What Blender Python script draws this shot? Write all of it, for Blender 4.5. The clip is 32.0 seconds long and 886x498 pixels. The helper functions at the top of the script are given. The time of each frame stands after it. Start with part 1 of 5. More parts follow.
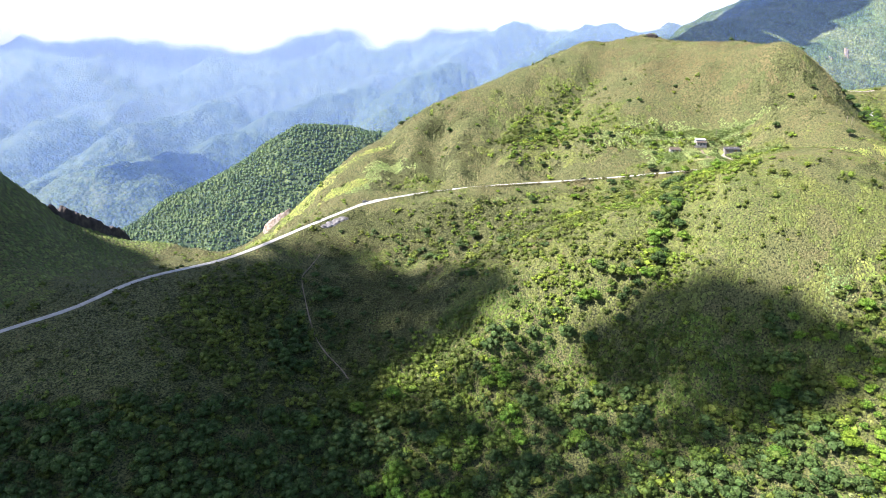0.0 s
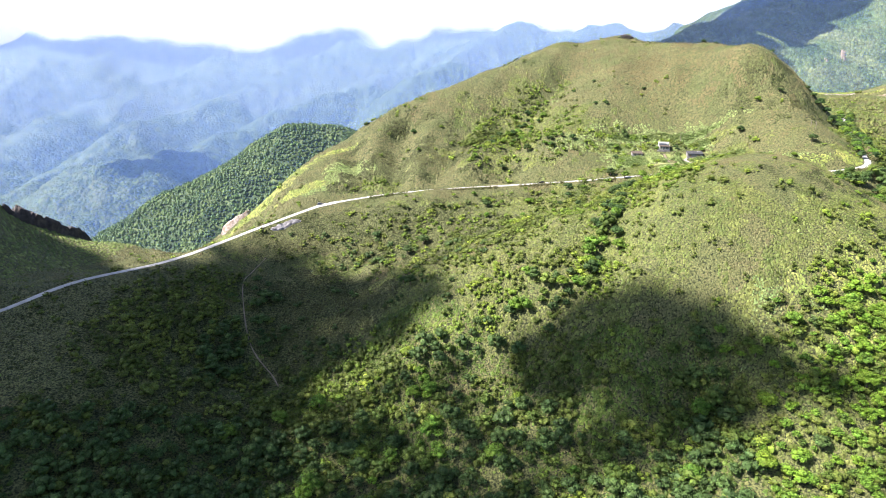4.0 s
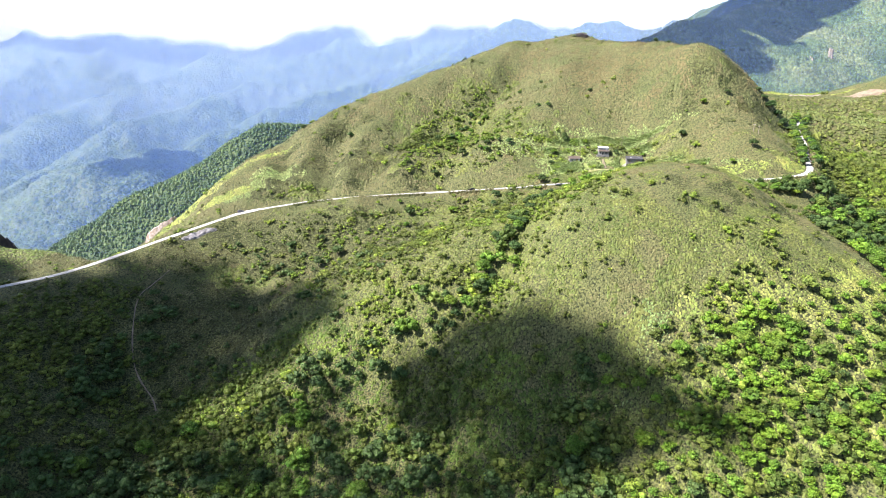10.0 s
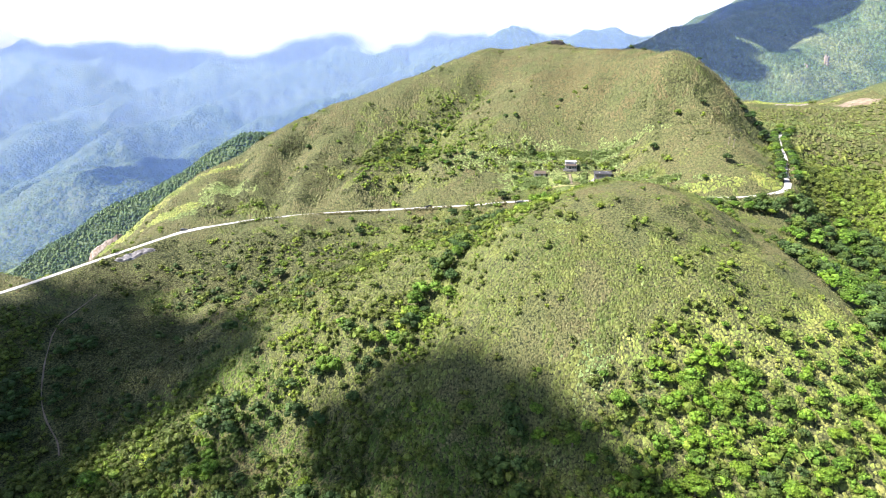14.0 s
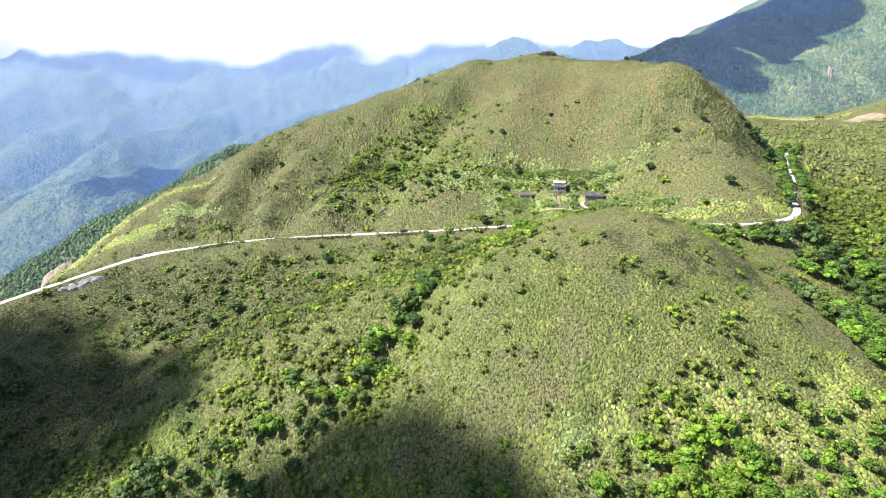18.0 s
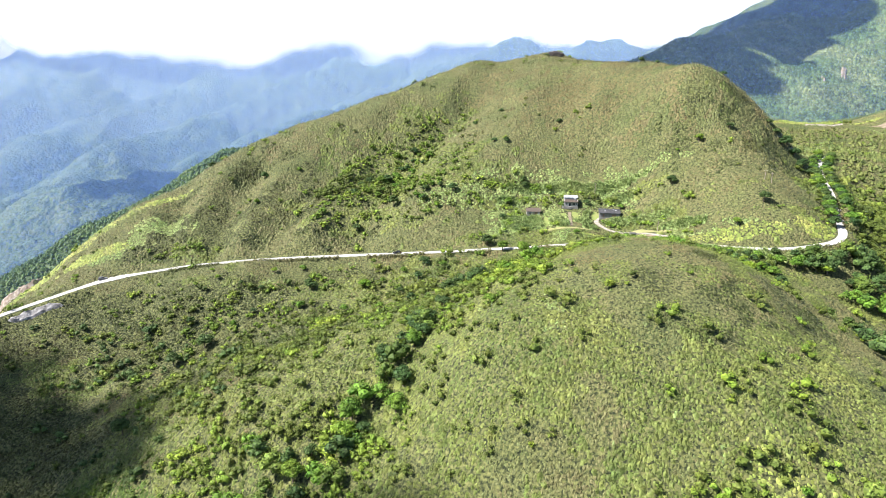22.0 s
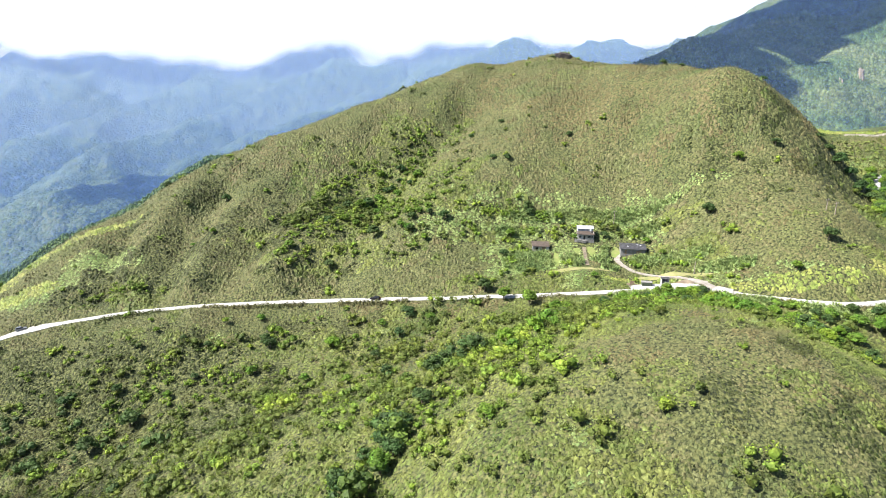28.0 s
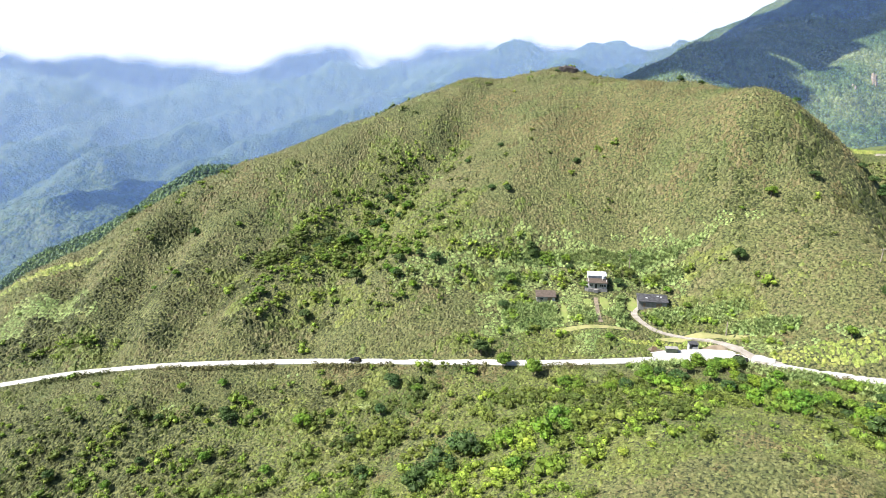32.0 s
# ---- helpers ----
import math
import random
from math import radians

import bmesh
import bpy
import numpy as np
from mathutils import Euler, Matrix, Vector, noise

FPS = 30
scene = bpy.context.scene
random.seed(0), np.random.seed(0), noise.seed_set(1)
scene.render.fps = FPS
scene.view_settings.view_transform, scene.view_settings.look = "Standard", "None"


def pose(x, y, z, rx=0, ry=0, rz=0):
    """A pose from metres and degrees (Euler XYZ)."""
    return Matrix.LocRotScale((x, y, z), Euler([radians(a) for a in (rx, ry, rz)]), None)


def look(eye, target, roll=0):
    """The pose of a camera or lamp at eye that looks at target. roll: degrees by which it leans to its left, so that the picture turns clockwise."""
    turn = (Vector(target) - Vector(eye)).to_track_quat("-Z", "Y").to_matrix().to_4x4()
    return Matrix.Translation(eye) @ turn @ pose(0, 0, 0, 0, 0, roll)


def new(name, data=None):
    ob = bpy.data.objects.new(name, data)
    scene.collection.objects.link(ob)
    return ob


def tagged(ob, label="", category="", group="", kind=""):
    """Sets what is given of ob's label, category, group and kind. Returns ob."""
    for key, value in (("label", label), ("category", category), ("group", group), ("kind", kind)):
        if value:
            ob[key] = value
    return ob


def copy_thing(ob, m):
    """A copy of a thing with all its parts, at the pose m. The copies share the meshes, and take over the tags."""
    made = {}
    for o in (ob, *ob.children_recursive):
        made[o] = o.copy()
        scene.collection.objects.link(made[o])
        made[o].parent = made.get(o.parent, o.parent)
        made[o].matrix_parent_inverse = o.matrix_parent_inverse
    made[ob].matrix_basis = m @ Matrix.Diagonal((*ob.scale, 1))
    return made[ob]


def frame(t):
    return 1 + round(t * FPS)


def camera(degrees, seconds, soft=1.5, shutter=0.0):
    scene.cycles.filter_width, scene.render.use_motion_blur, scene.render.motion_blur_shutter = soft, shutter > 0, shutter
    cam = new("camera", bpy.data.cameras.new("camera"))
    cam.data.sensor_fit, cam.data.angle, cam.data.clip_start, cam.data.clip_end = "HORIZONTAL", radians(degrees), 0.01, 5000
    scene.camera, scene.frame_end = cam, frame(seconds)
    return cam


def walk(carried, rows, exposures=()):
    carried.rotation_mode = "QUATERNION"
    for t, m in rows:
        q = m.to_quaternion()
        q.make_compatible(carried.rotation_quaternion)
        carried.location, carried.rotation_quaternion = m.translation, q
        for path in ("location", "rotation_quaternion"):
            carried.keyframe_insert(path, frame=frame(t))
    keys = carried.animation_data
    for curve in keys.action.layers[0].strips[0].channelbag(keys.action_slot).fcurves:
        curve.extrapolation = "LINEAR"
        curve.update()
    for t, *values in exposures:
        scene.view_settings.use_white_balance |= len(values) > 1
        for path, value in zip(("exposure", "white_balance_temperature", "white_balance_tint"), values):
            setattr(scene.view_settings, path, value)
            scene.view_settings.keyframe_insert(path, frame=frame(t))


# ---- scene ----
cam = camera(73.5, 32.0, soft=0.5)
# seconds, eye, a point 100 m ahead, roll
PATH = [
    (0, (-188.50, -433.55, 74.67), (-188.50, -339.29, 41.29), -0.14),
    (1, (-180.20, -430.80, 74.79), (-180.64, -336.51, 41.50), -0.06),
    (2, (-171.38, -428.53, 74.94), (-172.11, -334.27, 41.56), -0.01),
    (3, (-161.95, -427.06, 75.17), (-162.97, -332.81, 41.79), 0.09),
    (3.5, (-157.06, -426.42, 75.32), (-158.20, -332.18, 41.89), 0.15),
    (5.5, (-136.19, -424.20, 75.80), (-137.89, -330.02, 42.21), -0.04),
    (6, (-131.50, -423.02, 75.96), (-133.26, -328.88, 42.29), 0.03),
    (7, (-122.62, -419.90, 76.28), (-124.44, -325.79, 42.52), 0.02),
    (8, (-114.33, -415.34, 76.52), (-116.27, -321.24, 42.74), 0.03),
    (9, (-106.53, -409.67, 76.48), (-108.57, -315.56, 42.72), 0.01),
    (10, (-99.11, -403.45, 76.60), (-101.22, -309.37, 42.78), 0.09),
    (11, (-91.74, -396.88, 76.61), (-93.97, -302.82, 42.74), 0.06),
    (12, (-84.41, -390.09, 76.67), (-86.74, -296.05, 42.77), 0.02),
    (13, (-77.16, -383.21, 76.69), (-79.62, -289.18, 42.74), -0.01),
    (13.5, (-73.67, -379.63, 76.72), (-76.21, -285.57, 42.88), -0.03),
    (14, (-70.28, -375.98, 76.78), (-72.85, -281.55, 43.97), -0.00),
    (14.5, (-67.09, -372.28, 76.84), (-69.74, -277.41, 45.32), 0.00),
    (16.5, (-59.34, -356.52, 76.68), (-62.07, -261.56, 45.43), 0.06),
    (17, (-58.35, -352.22, 76.75), (-61.11, -257.27, 45.50), 0.08),
    (18, (-56.98, -343.39, 76.93), (-59.85, -248.45, 45.65), 0.10),
    (19, (-56.40, -334.11, 77.07), (-59.33, -239.19, 45.74), 0.09),
    (20, (-56.39, -324.83, 77.07), (-59.34, -229.90, 45.79), 0.07),
    (21, (-56.51, -315.68, 76.89), (-59.52, -220.73, 45.64), 0.07),
    (22, (-56.58, -306.36, 76.88), (-59.63, -211.40, 45.69), 0.06),
    (23, (-56.70, -296.88, 76.94), (-59.81, -201.91, 45.77), 0.01),
    (24, (-57.00, -287.64, 76.81), (-60.11, -192.65, 45.71), 0.04),
    (25, (-57.00, -277.97, 76.76), (-60.17, -182.99, 45.65), -0.02),
    (25.5, (-56.68, -273.16, 76.84), (-59.82, -178.17, 45.72), 0.01),
    (27.5, (-54.17, -254.66, 77.22), (-57.18, -159.66, 46.14), -0.11),
    (28, (-53.52, -249.88, 77.83), (-56.54, -154.89, 46.72), -0.09),
    (29, (-52.20, -240.03, 79.45), (-55.32, -145.04, 48.36), -0.11),
    (30, (-51.32, -230.49, 81.60), (-54.53, -135.50, 50.49), -0.20),
    (31, (-51.09, -221.22, 83.83), (-54.20, -126.21, 52.79), -0.06),
    (32, (-50.85, -212.08, 85.68), (-54.01, -117.06, 54.67), -0.21),
]
# the clip brightens its picture while much of the view lies in shade
EXPOSURES = [(0, 2.11, 6350, 19), (13, 2.08, 6350, 18), (19, 1.95, 6350, 13), (25, 1.84, 6350, 12), (32, 1.75, 6350, 11)]
walk(cam, [(t, look(eye, ahead, roll)) for t, eye, ahead, roll in PATH], EXPOSURES)

# ---- world, sun, exposure ----
SUN_AZ, SUN_EL = radians(262), radians(49)     # where the sun stands: clockwise from north (+y)
sun_way = Vector((math.sin(SUN_AZ) * math.cos(SUN_EL), math.cos(SUN_AZ) * math.cos(SUN_EL), math.sin(SUN_EL)))
sun = new("sun", bpy.data.lights.new("sun", "SUN"))
sun.data.energy, sun.data.angle, sun.data.color = 5.0, radians(0.55), (1.0, 0.95, 0.86)
sun.matrix_world = look(sun_way * 100, (0, 0, 0))
world = bpy.data.worlds.new("sky")
scene.world = world
world.use_nodes = True
wn, wl = world.node_tree.nodes, world.node_tree.links
sky = wn.new("ShaderNodeTexSky")
sky.sky_type, sky.sun_disc = "NISHITA", False
sky.sun_elevation, sky.sun_rotation = SUN_EL, SUN_AZ
sky.air_density, sky.dust_density = 1.0, 0.9
wn["Background"].inputs["Strength"].default_value = 0.066
wl.new(sky.outputs["Color"], wn["Background"].inputs["Color"])

# ---- land: crests, spurs, gullies and benches of the hills, as lines of (x, y, z) ----
LAND = {
    "main_crest": [(-49, 184, 72), (-31, 176, 69), (-12, 184, 73), (6, 185, 77), (14, 194, 78), (25, 172, 72), (38, 142, 71), (46, 124, 71), (60, 113, 74), (70, 98, 71), (78, 75, 70), (86, 53, 69)],
    "west_crest": [(-68, 165, 64), (-85, 152, 58), (-126, 128, 44), (-175, 106, 28), (-200, 94, 17), (-224, 81, 4.5), (-262, 58, -15), (-300, 30, -47), (-321, 15, -61)],
    "pass_north": [(-302, -42, -58), (-335, -68, -65), (-290, -20, -51), (-268, -18, -38), (-350, -15, -82), (-375, -105, -58), (-318, -62, -57)],
    "east_flank": [(100, 52, 58), (117, 52, 47), (131, 53, 32), (149, 56, 17), (140, 95, 18), (110, 105, 45), (112, -25, 10), (100, -36, 11), (91, -20, 21), (103, 12, 27), (120, 15, 14), (118, 30, 30)],
    "south_face": [(5.7, 80, 40.5), (-34, 57, 26.8), (43.7, 26.5, 21.5), (75, 26.7, 34.2), (87, 21.6, 37.6), (50, -6, 12), (80.6, -39, 13.5), (59, 113.7, 69)],
    "west_face": [(-96, 21, -4), (-81, 14, -1), (-62, -3, -4), (-158, 15, -16), (-120, 70, 8), (-60, 90, 25), (-205, 30, -14), (-155, 56, 1.2), (-182, 67, 1.5)],
    "terrace": [(-20, 4, -3.5), (0, 0, -1), (20, -4, -3), (2, -22, -5), (-40, 5, -3), (42, -22, -2), (0, 22, 6)],
    "road_west": [(-420, -215, -56), (-393, -188, -52), (-371, -167, -50), (-352, -134, -48), (-315, -105, -47), (-280, -62, -42), (-245, -25, -36)],
    "road_mid": [(-216, -17, -32), (-186, -15, -28), (-140, -16, -24), (-93, -21, -20), (-45, -33, -13), (-15, -41, -8), (11, -43.5, -5)],
    "road_east": [(26, -44, -4.6), (40, -48, -4.0), (54, -55, -2.8), (76, -64, -1.5), (94, -63.5, 0.6), (106, -58, 2), (115, -42, 4), (131, -5, 9), (149, 40, 14), (172, 75, 16)],
    "below_road": [(-170, -35, -29), (-180, -39, -31), (-100, -55, -26), (-55, -79, -14), (-107, -74, -30), (-172, -70, -46), (-227, -62, -49), (-79, -123, -11)],
    "near_spur": [(20, -80, 4), (10, -105, 15), (3, -132, 21), (-6, -118, 19), (-32, -135, 14), (12, -148, 20), (-15, -173, 12), (20, -175, 10)],
    "near_nose": [(-51, -159, 7), (-30, -184, 3), (-43, -184, -2), (16, -169, 12), (-19, -197, -5), (21, -192, 4), (33, -170, 6), (9, -227, -26), (58, -132, -0.6), (49.5, -170, 1), (36.7, -198, -0.2), (43, -227, -18.5), (31.6, -204.5, -5.5), (21, -151, 19), (21, -164, 13.8), (20, -181, 9)],
    "near_foot": [(-78, -212, -43), (-66, -211, -42), (-33, -241, -50), (-45, -235, -51), (-50, -270, -70), (60, -250, -38), (22, -243, -34), (1.5, -231, -28.5), (18.8, -219, -17), (-18.8, -249.5, -49), (-43.8, -236, -54.5), (-67, -232, -62)],
    "gully_mid": [(-72, -157, -15), (-89, -170, -25), (-123, -195, -61), (-172, -206, -83), (-136, -148, -30), (-159, -167, -51), (-101, -159, -20)],
    "gully_west": [(-228, -129, -67), (-265, -90, -53), (-239, -172, -86), (-279, -206, -70), (-242, -215, -87), (-231, -240, -97), (-340, -265, -72), (-225, -310, -108)],
    "foot_south": [(-100, -310, -95), (0, -320, -90), (120, -300, -70), (-450, -330, -90), (-200, -420, -120), (0, -450, -130), (220, -380, -100), (-600, -450, -140)],
    "east_valley": [(90, -130, -19), (89, -112, -16), (125, -120, -30), (140, -85, -25), (132, -60, -12), (165, -20, -6), (199, 28, 2), (230, -120, -12)],
    "east_bench": [(211, 168, 25), (240, 180, 25), (270, 190, 24), (257, 260, 15), (295, 172, 41), (300, 60, 18), (360, 0, 20), (160, 130, 18), (330, -150, 0), (275, 140, 24)],
    "west_hill": [(-480, -62, -3), (-465, -50, -25), (-452, -42, -52), (-455, 15, -73), (-520, -40, 15), (-440, -130, -32), (-560, -60, 34), (-480, -220, -30)],
    "behind_west": [(-340, 70, -120), (-420, 90, -150), (-500, 110, -170), (-250, 180, -110), (-100, 300, -90), (80, 300, -20), (-620, 60, -170), (-400, 10, -78), (-450, 300, -200), (-600, 300, -230)],
    "rim": [(-900, 0, -120), (-700, 400, -260), (-300, 500, -200), (100, 480, -60), (500, 420, -30), (700, 200, 60), (-900, -500, -60), (-300, -900, -100), (200, -800, -90), (700, -400, 40)],
}
# crests and spurs of the mountains round about
RIDGES = {
    "back_wall": [(-1250, 3950, 40), (-700, 3850, 150), (-200, 3800, 235), (200, 3780, 262), (600, 3750, 272), (1100, 3700, 282), (1650, 3620, 292)],
    "middle": [(-260, 760, -79), (-346, 730, -98), (-386, 705, -96), (-425, 690, -81), (-459, 680, -76), (-506, 668, -103), (-556, 650, -134), (-585, 638, -149), (-630, 610, -179), (-673, 580, -210), (-719, 540, -242), (-744, 505, -265), (-777, 470, -292)],
    "blue_spur": [(-1473, 1480, -517), (-1445, 1600, -419), (-1400, 1710, -347), (-1270, 1900, -369), (-1209, 2000, -375), (-1145, 2200, -332), (-1007, 2450, -269), (-828, 2650, -223), (-621, 2850, -154), (-329, 3150, -50), (82, 3500, 105)],
    "second_spur": [(-1761, 1600, -494), (-1727, 1750, -444), (-1711, 1950, -410), (-1675, 2150, -376), (-1612, 2400, -314), (-1492, 2650, -263), (-1308, 2900, -201), (-1117, 3150, -111), (-822, 3400, 25), (-491, 3650, 141)],
    "third_spur": [(-2289, 2150, -462), (-2228, 2300, -394), (-2186, 2500, -326), (-2125, 2750, -258), (-1957, 2900, -214), (-1774, 3150, -125), (-1532, 3450, 16), (-1331, 3650, 126), (-1033, 3850, 252)],
    "crest": [(-3184, 3300, -49), (-2957, 3500, 62), (-2795, 3600, 129), (-2635, 3650, 174), (-2473, 3650, 163), (-2390, 3620, 135), (-2193, 3700, 136), (-2092, 3750, 105), (-1858, 3900, 185), (-1416, 4000, 259), (-752, 4050, 333), (117, 4100, 407), (1461, 4100, 441), (2616, 4050, 434)],
    "cleft_west": [(-2690, 3600, 112), (-2575, 3250, -48), (-2536, 2950, -172), (-2598, 2700, -281)],
    "cleft_east": [(-2193, 3700, 136), (-2187, 3450, -23), (-2192, 3250, -146), (-2196, 3080, -214)],
    "lit_spur": [(-452, 2150, -282), (-404, 2350, -207), (-309, 2600, -124), (-138, 2900, -27), (98, 3250, 103), (335, 3600, 200)],
    "behind_spur": [(104, 2300, -93), (297, 2600, 7), (497, 2950, 90), (813, 3400, 160)],
    "east_back": [(381, 1900, -49), (635, 2200, 49), (961, 2600, 90), (1365, 3000, 120)],
    "dark": [(123, 680, 25), (165, 690, 46), (235, 725, 76), (267, 760, 88), (346, 830, 99), (447, 950, 113), (563, 1080, 145), (693, 1200, 193), (911, 1350, 288), (1145, 1450, 386)],
    "lit_hill": [(351, 660, -2), (397, 700, 26), (447, 740, 42), (511, 800, 50), (629, 900, 79), (771, 1000, 127), (928, 1080, 200)],
    "scar_hill": [(456, 620, -12), (518, 690, 6), (598, 780, 31), (711, 880, 59), (845, 960, 103)],
}
knots = np.array([p for line in LAND.values() for p in line], float)


def plate(points, at, stiff):
    """A thin plate through the land's lines, evaluated at rows of (x, y)."""
    def kernel(a, b):
        d2 = ((a[:, None] - b[None]) ** 2).sum(-1) / 1e4
        return np.where(d2 > 0, d2 * np.log(d2 + 1e-12), 0)
    n = len(points)
    xy = points[:, :2]
    one = np.c_[np.ones(n), xy / 100]
    left = np.block([[kernel(xy, xy) + stiff * np.eye(n), one], [one.T, np.zeros((3, 3))]])
    w = np.linalg.solve(left, np.r_[points[:, 2], np.zeros(3)])
    out = np.empty(len(at))
    for s in range(0, len(at), 20000):
        part_at = at[s:s + 20000]
        out[s:s + 20000] = kernel(part_at, xy) @ w[:n] + np.c_[np.ones(len(part_at)), part_at / 100] @ w[n:]
    return out


def lattice(seed):
    return np.random.default_rng(seed).random((256, 256))


LATTICES = [lattice(k) for k in range(8)]


def value_noise(x, y, k=0):
    """Smooth noise from 0 to 1 with a cell of 1."""
    t = LATTICES[k % 8]
    xi, yi = np.floor(x).astype(int), np.floor(y).astype(int)
    fx, fy = x - xi, y - yi
    fx, fy = fx * fx * (3 - 2 * fx), fy * fy * (3 - 2 * fy)
    a, b = t[xi % 256, yi % 256], t[(xi + 1) % 256, yi % 256]
    c, d = t[xi % 256, (yi + 1) % 256], t[(xi + 1) % 256, (yi + 1) % 256]
    return (a * (1 - fx) + b * fx) * (1 - fy) + (c * (1 - fx) + d * fx) * fy


def fractal(x, y, size, octaves=4, k=0):
    total, amount, norm = 0, 1.0, 0
    for o in range(octaves):
        total = total + amount * value_noise(x / size * 2 ** o + 17.3 * o, y / size * 2 ** o + 9.1 * o, k + o)
        norm, amount = norm + amount, amount * 0.5
    return total / norm


def ridged(x, y, size, octaves=4, k=0):
    total, amount, norm = 0, 1.0, 0
    for o in range(octaves):
        total = total + amount * (1 - np.abs(2 * value_noise(x / size * 2 ** o + 5.7 * o, y / size * 2 ** o + 3.3 * o, k + o) - 1))
        norm, amount = norm + amount, amount * 0.5
    return total / norm


def polyline(points, step):
    """A smooth curve through the points, at even steps."""
    p = np.array(points, float)
    p = np.vstack([2 * p[0] - p[1], p, 2 * p[-1] - p[-2]])
    out = []
    for i in range(1, len(p) - 2):
        n = max(2, int(np.linalg.norm(p[i + 1] - p[i]) / step))
        for u in np.arange(n) / n:
            out.append(0.5 * (2 * p[i] + (p[i + 1] - p[i - 1]) * u + (2 * p[i - 1] - 5 * p[i] + 4 * p[i + 1] - p[i + 2]) * u * u
                              + (3 * p[i] - p[i - 1] - 3 * p[i + 1] + p[i + 2]) * u ** 3))
    return np.array(out + [p[-2]])


ROAD = polyline(LAND["road_west"] + LAND["road_mid"] + LAND["road_east"], 2.0)
ROAD[:, 2] = np.convolve(np.pad(ROAD[:, 2], 12, mode="edge"), np.ones(25) / 25, "valid")
ROAD_HALF = 2.05


def near_line(line, x, y):
    """Distance to a line of points and the height of its nearest point, for arrays of x and y."""
    far, at = np.full(x.shape, 1e9), np.zeros(x.shape)
    box = (x > line[:, 0].min() - 25) & (x < line[:, 0].max() + 25) & (y > line[:, 1].min() - 25) & (y < line[:, 1].max() + 25)
    idx = np.where(box)[0]
    for s in range(0, len(idx), 4000):
        i = idx[s:s + 4000]
        d2 = (x[i, None] - line[None, :, 0]) ** 2 + (y[i, None] - line[None, :, 1]) ** 2
        m = d2.argmin(1)
        far[i], at[i] = np.sqrt(d2[np.arange(len(i)), m]), line[m, 2]
    return far, at


def spread(lo, a, b, hi, step, below, above):
    """Even steps from a to b, growing ones out to lo and hi."""
    mid = list(np.arange(a, b + step / 2, step))
    for sign, end, grow in ((-1, lo, below), (1, hi, above)):
        s, run = step, mid[0 if sign < 0 else -1]
        side = []
        while sign * (end - run) > 0:
            s *= grow
            run += sign * s
            side.append(run)
        mid = side[::-1] + mid if sign < 0 else mid + side
    return np.array(mid)


GX = spread(-4400, -380, 250, 4000, 3.8, 1.018, 1.026)
GY = spread(-1800, -310, 230, 4300, 3.8, 1.06, 1.0135)


def smooth(v, lo, hi):
    v = np.clip((v - lo) / (hi - lo), 0, 1)
    return v * v * (3 - 2 * v)


# ribs (raised) and hollows (cut) that run down the main hill: metres, half width, line in plan
FOLDS = [
    (-3.6, 9, [(-237, 66), (-226, 30), (-220, 0)]), (2.8, 8, [(-205, 72), (-213, 42), (-217, 14)]), (-3.8, 9, [(-189, 70), (-194, 29), (-190, -7)]), (2.6, 8, [(-168, 66), (-177, 27), (-178, -5)]),
    (-4.2, 9, [(-141, 68), (-152, 37), (-162, -2)]), (2.6, 9, [(-123, 66), (-134, 39), (-138, 0)]), (-6.5, 15, [(-49, 121), (-84, 82), (-100, 31), (-113, 0)]), (-2.6, 13, [(57, 91), (35, 58), (23, 37)]),
    (2.8, 18, [(3, 136), (-14, 84), (-27, 50)]), (2.4, 12, [(76, 60), (64, 35), (52, 14)]),
]


def relief(x, y):
    """What the near hills carry on top of their broad form: ribs and hollows down the slope, and small knolls."""
    z = (fractal(x, y, 45, 3, 2) - 0.5) * 3.4 + (ridged(x + 0.6 * y, y * 0.55, 30, 2, 5) - 0.6) * 3.0 + (fractal(x, y, 8, 2, 6) - 0.5) * 1.5
    off_house = smooth(np.hypot(x - 5, y + 8), 46, 90) * smooth(y, -25, 30)
    west = 0.55 + 0.6 * smooth(-x, 40, 120)
    z = z + off_house * west * (ridged(0.87 * x - 0.5 * y, 0.13 * x + 0.22 * y, 34, 2, 3) - 0.62) * 7.0
    for high, wide, line in FOLDS:
        p = polyline([(a, b, 0) for a, b in line], 6.0)
        d2 = np.min([(x - a) ** 2 + (y - b) ** 2 for a, b, _ in p], axis=0)
        z = z + 1.25 * high * np.exp(-d2 / wide ** 2)
    return z


def mountains(x, y):
    """Slopes that fall from the crests and spurs, cut by side gullies."""
    bend = np.c_[x + 130 * (fractal(x, y, 420, 3, 1) - 0.5), y + 130 * (fractal(x, y, 420, 3, 4) - 0.5)]
    out = np.full(len(x), -560.0)
    for line in RIDGES.values():
        p = polyline(line, 60.0)
        best = np.full(len(x), -1e9)
        for s in range(0, len(x), 20000):
            d = np.sqrt(((bend[s:s + 20000, None] - p[None, :, :2]) ** 2).sum(-1))
            fall = 0.62 * d - 22 * (1 - np.exp(-d / 45))
            best[s:s + 20000] = (p[None, :, 2] - fall).max(1)
        out = np.maximum(out, best)
    far = smooth(np.hypot(x + 60, y + 60), 700, 1500)
    side = ridged(x, y, 340, 4, 4) - 0.62
    return out + side * (26 + 62 * far) + (ridged(x + 0.3 * y, y, 95, 2, 7) - 0.6) * (10 + 14 * far)


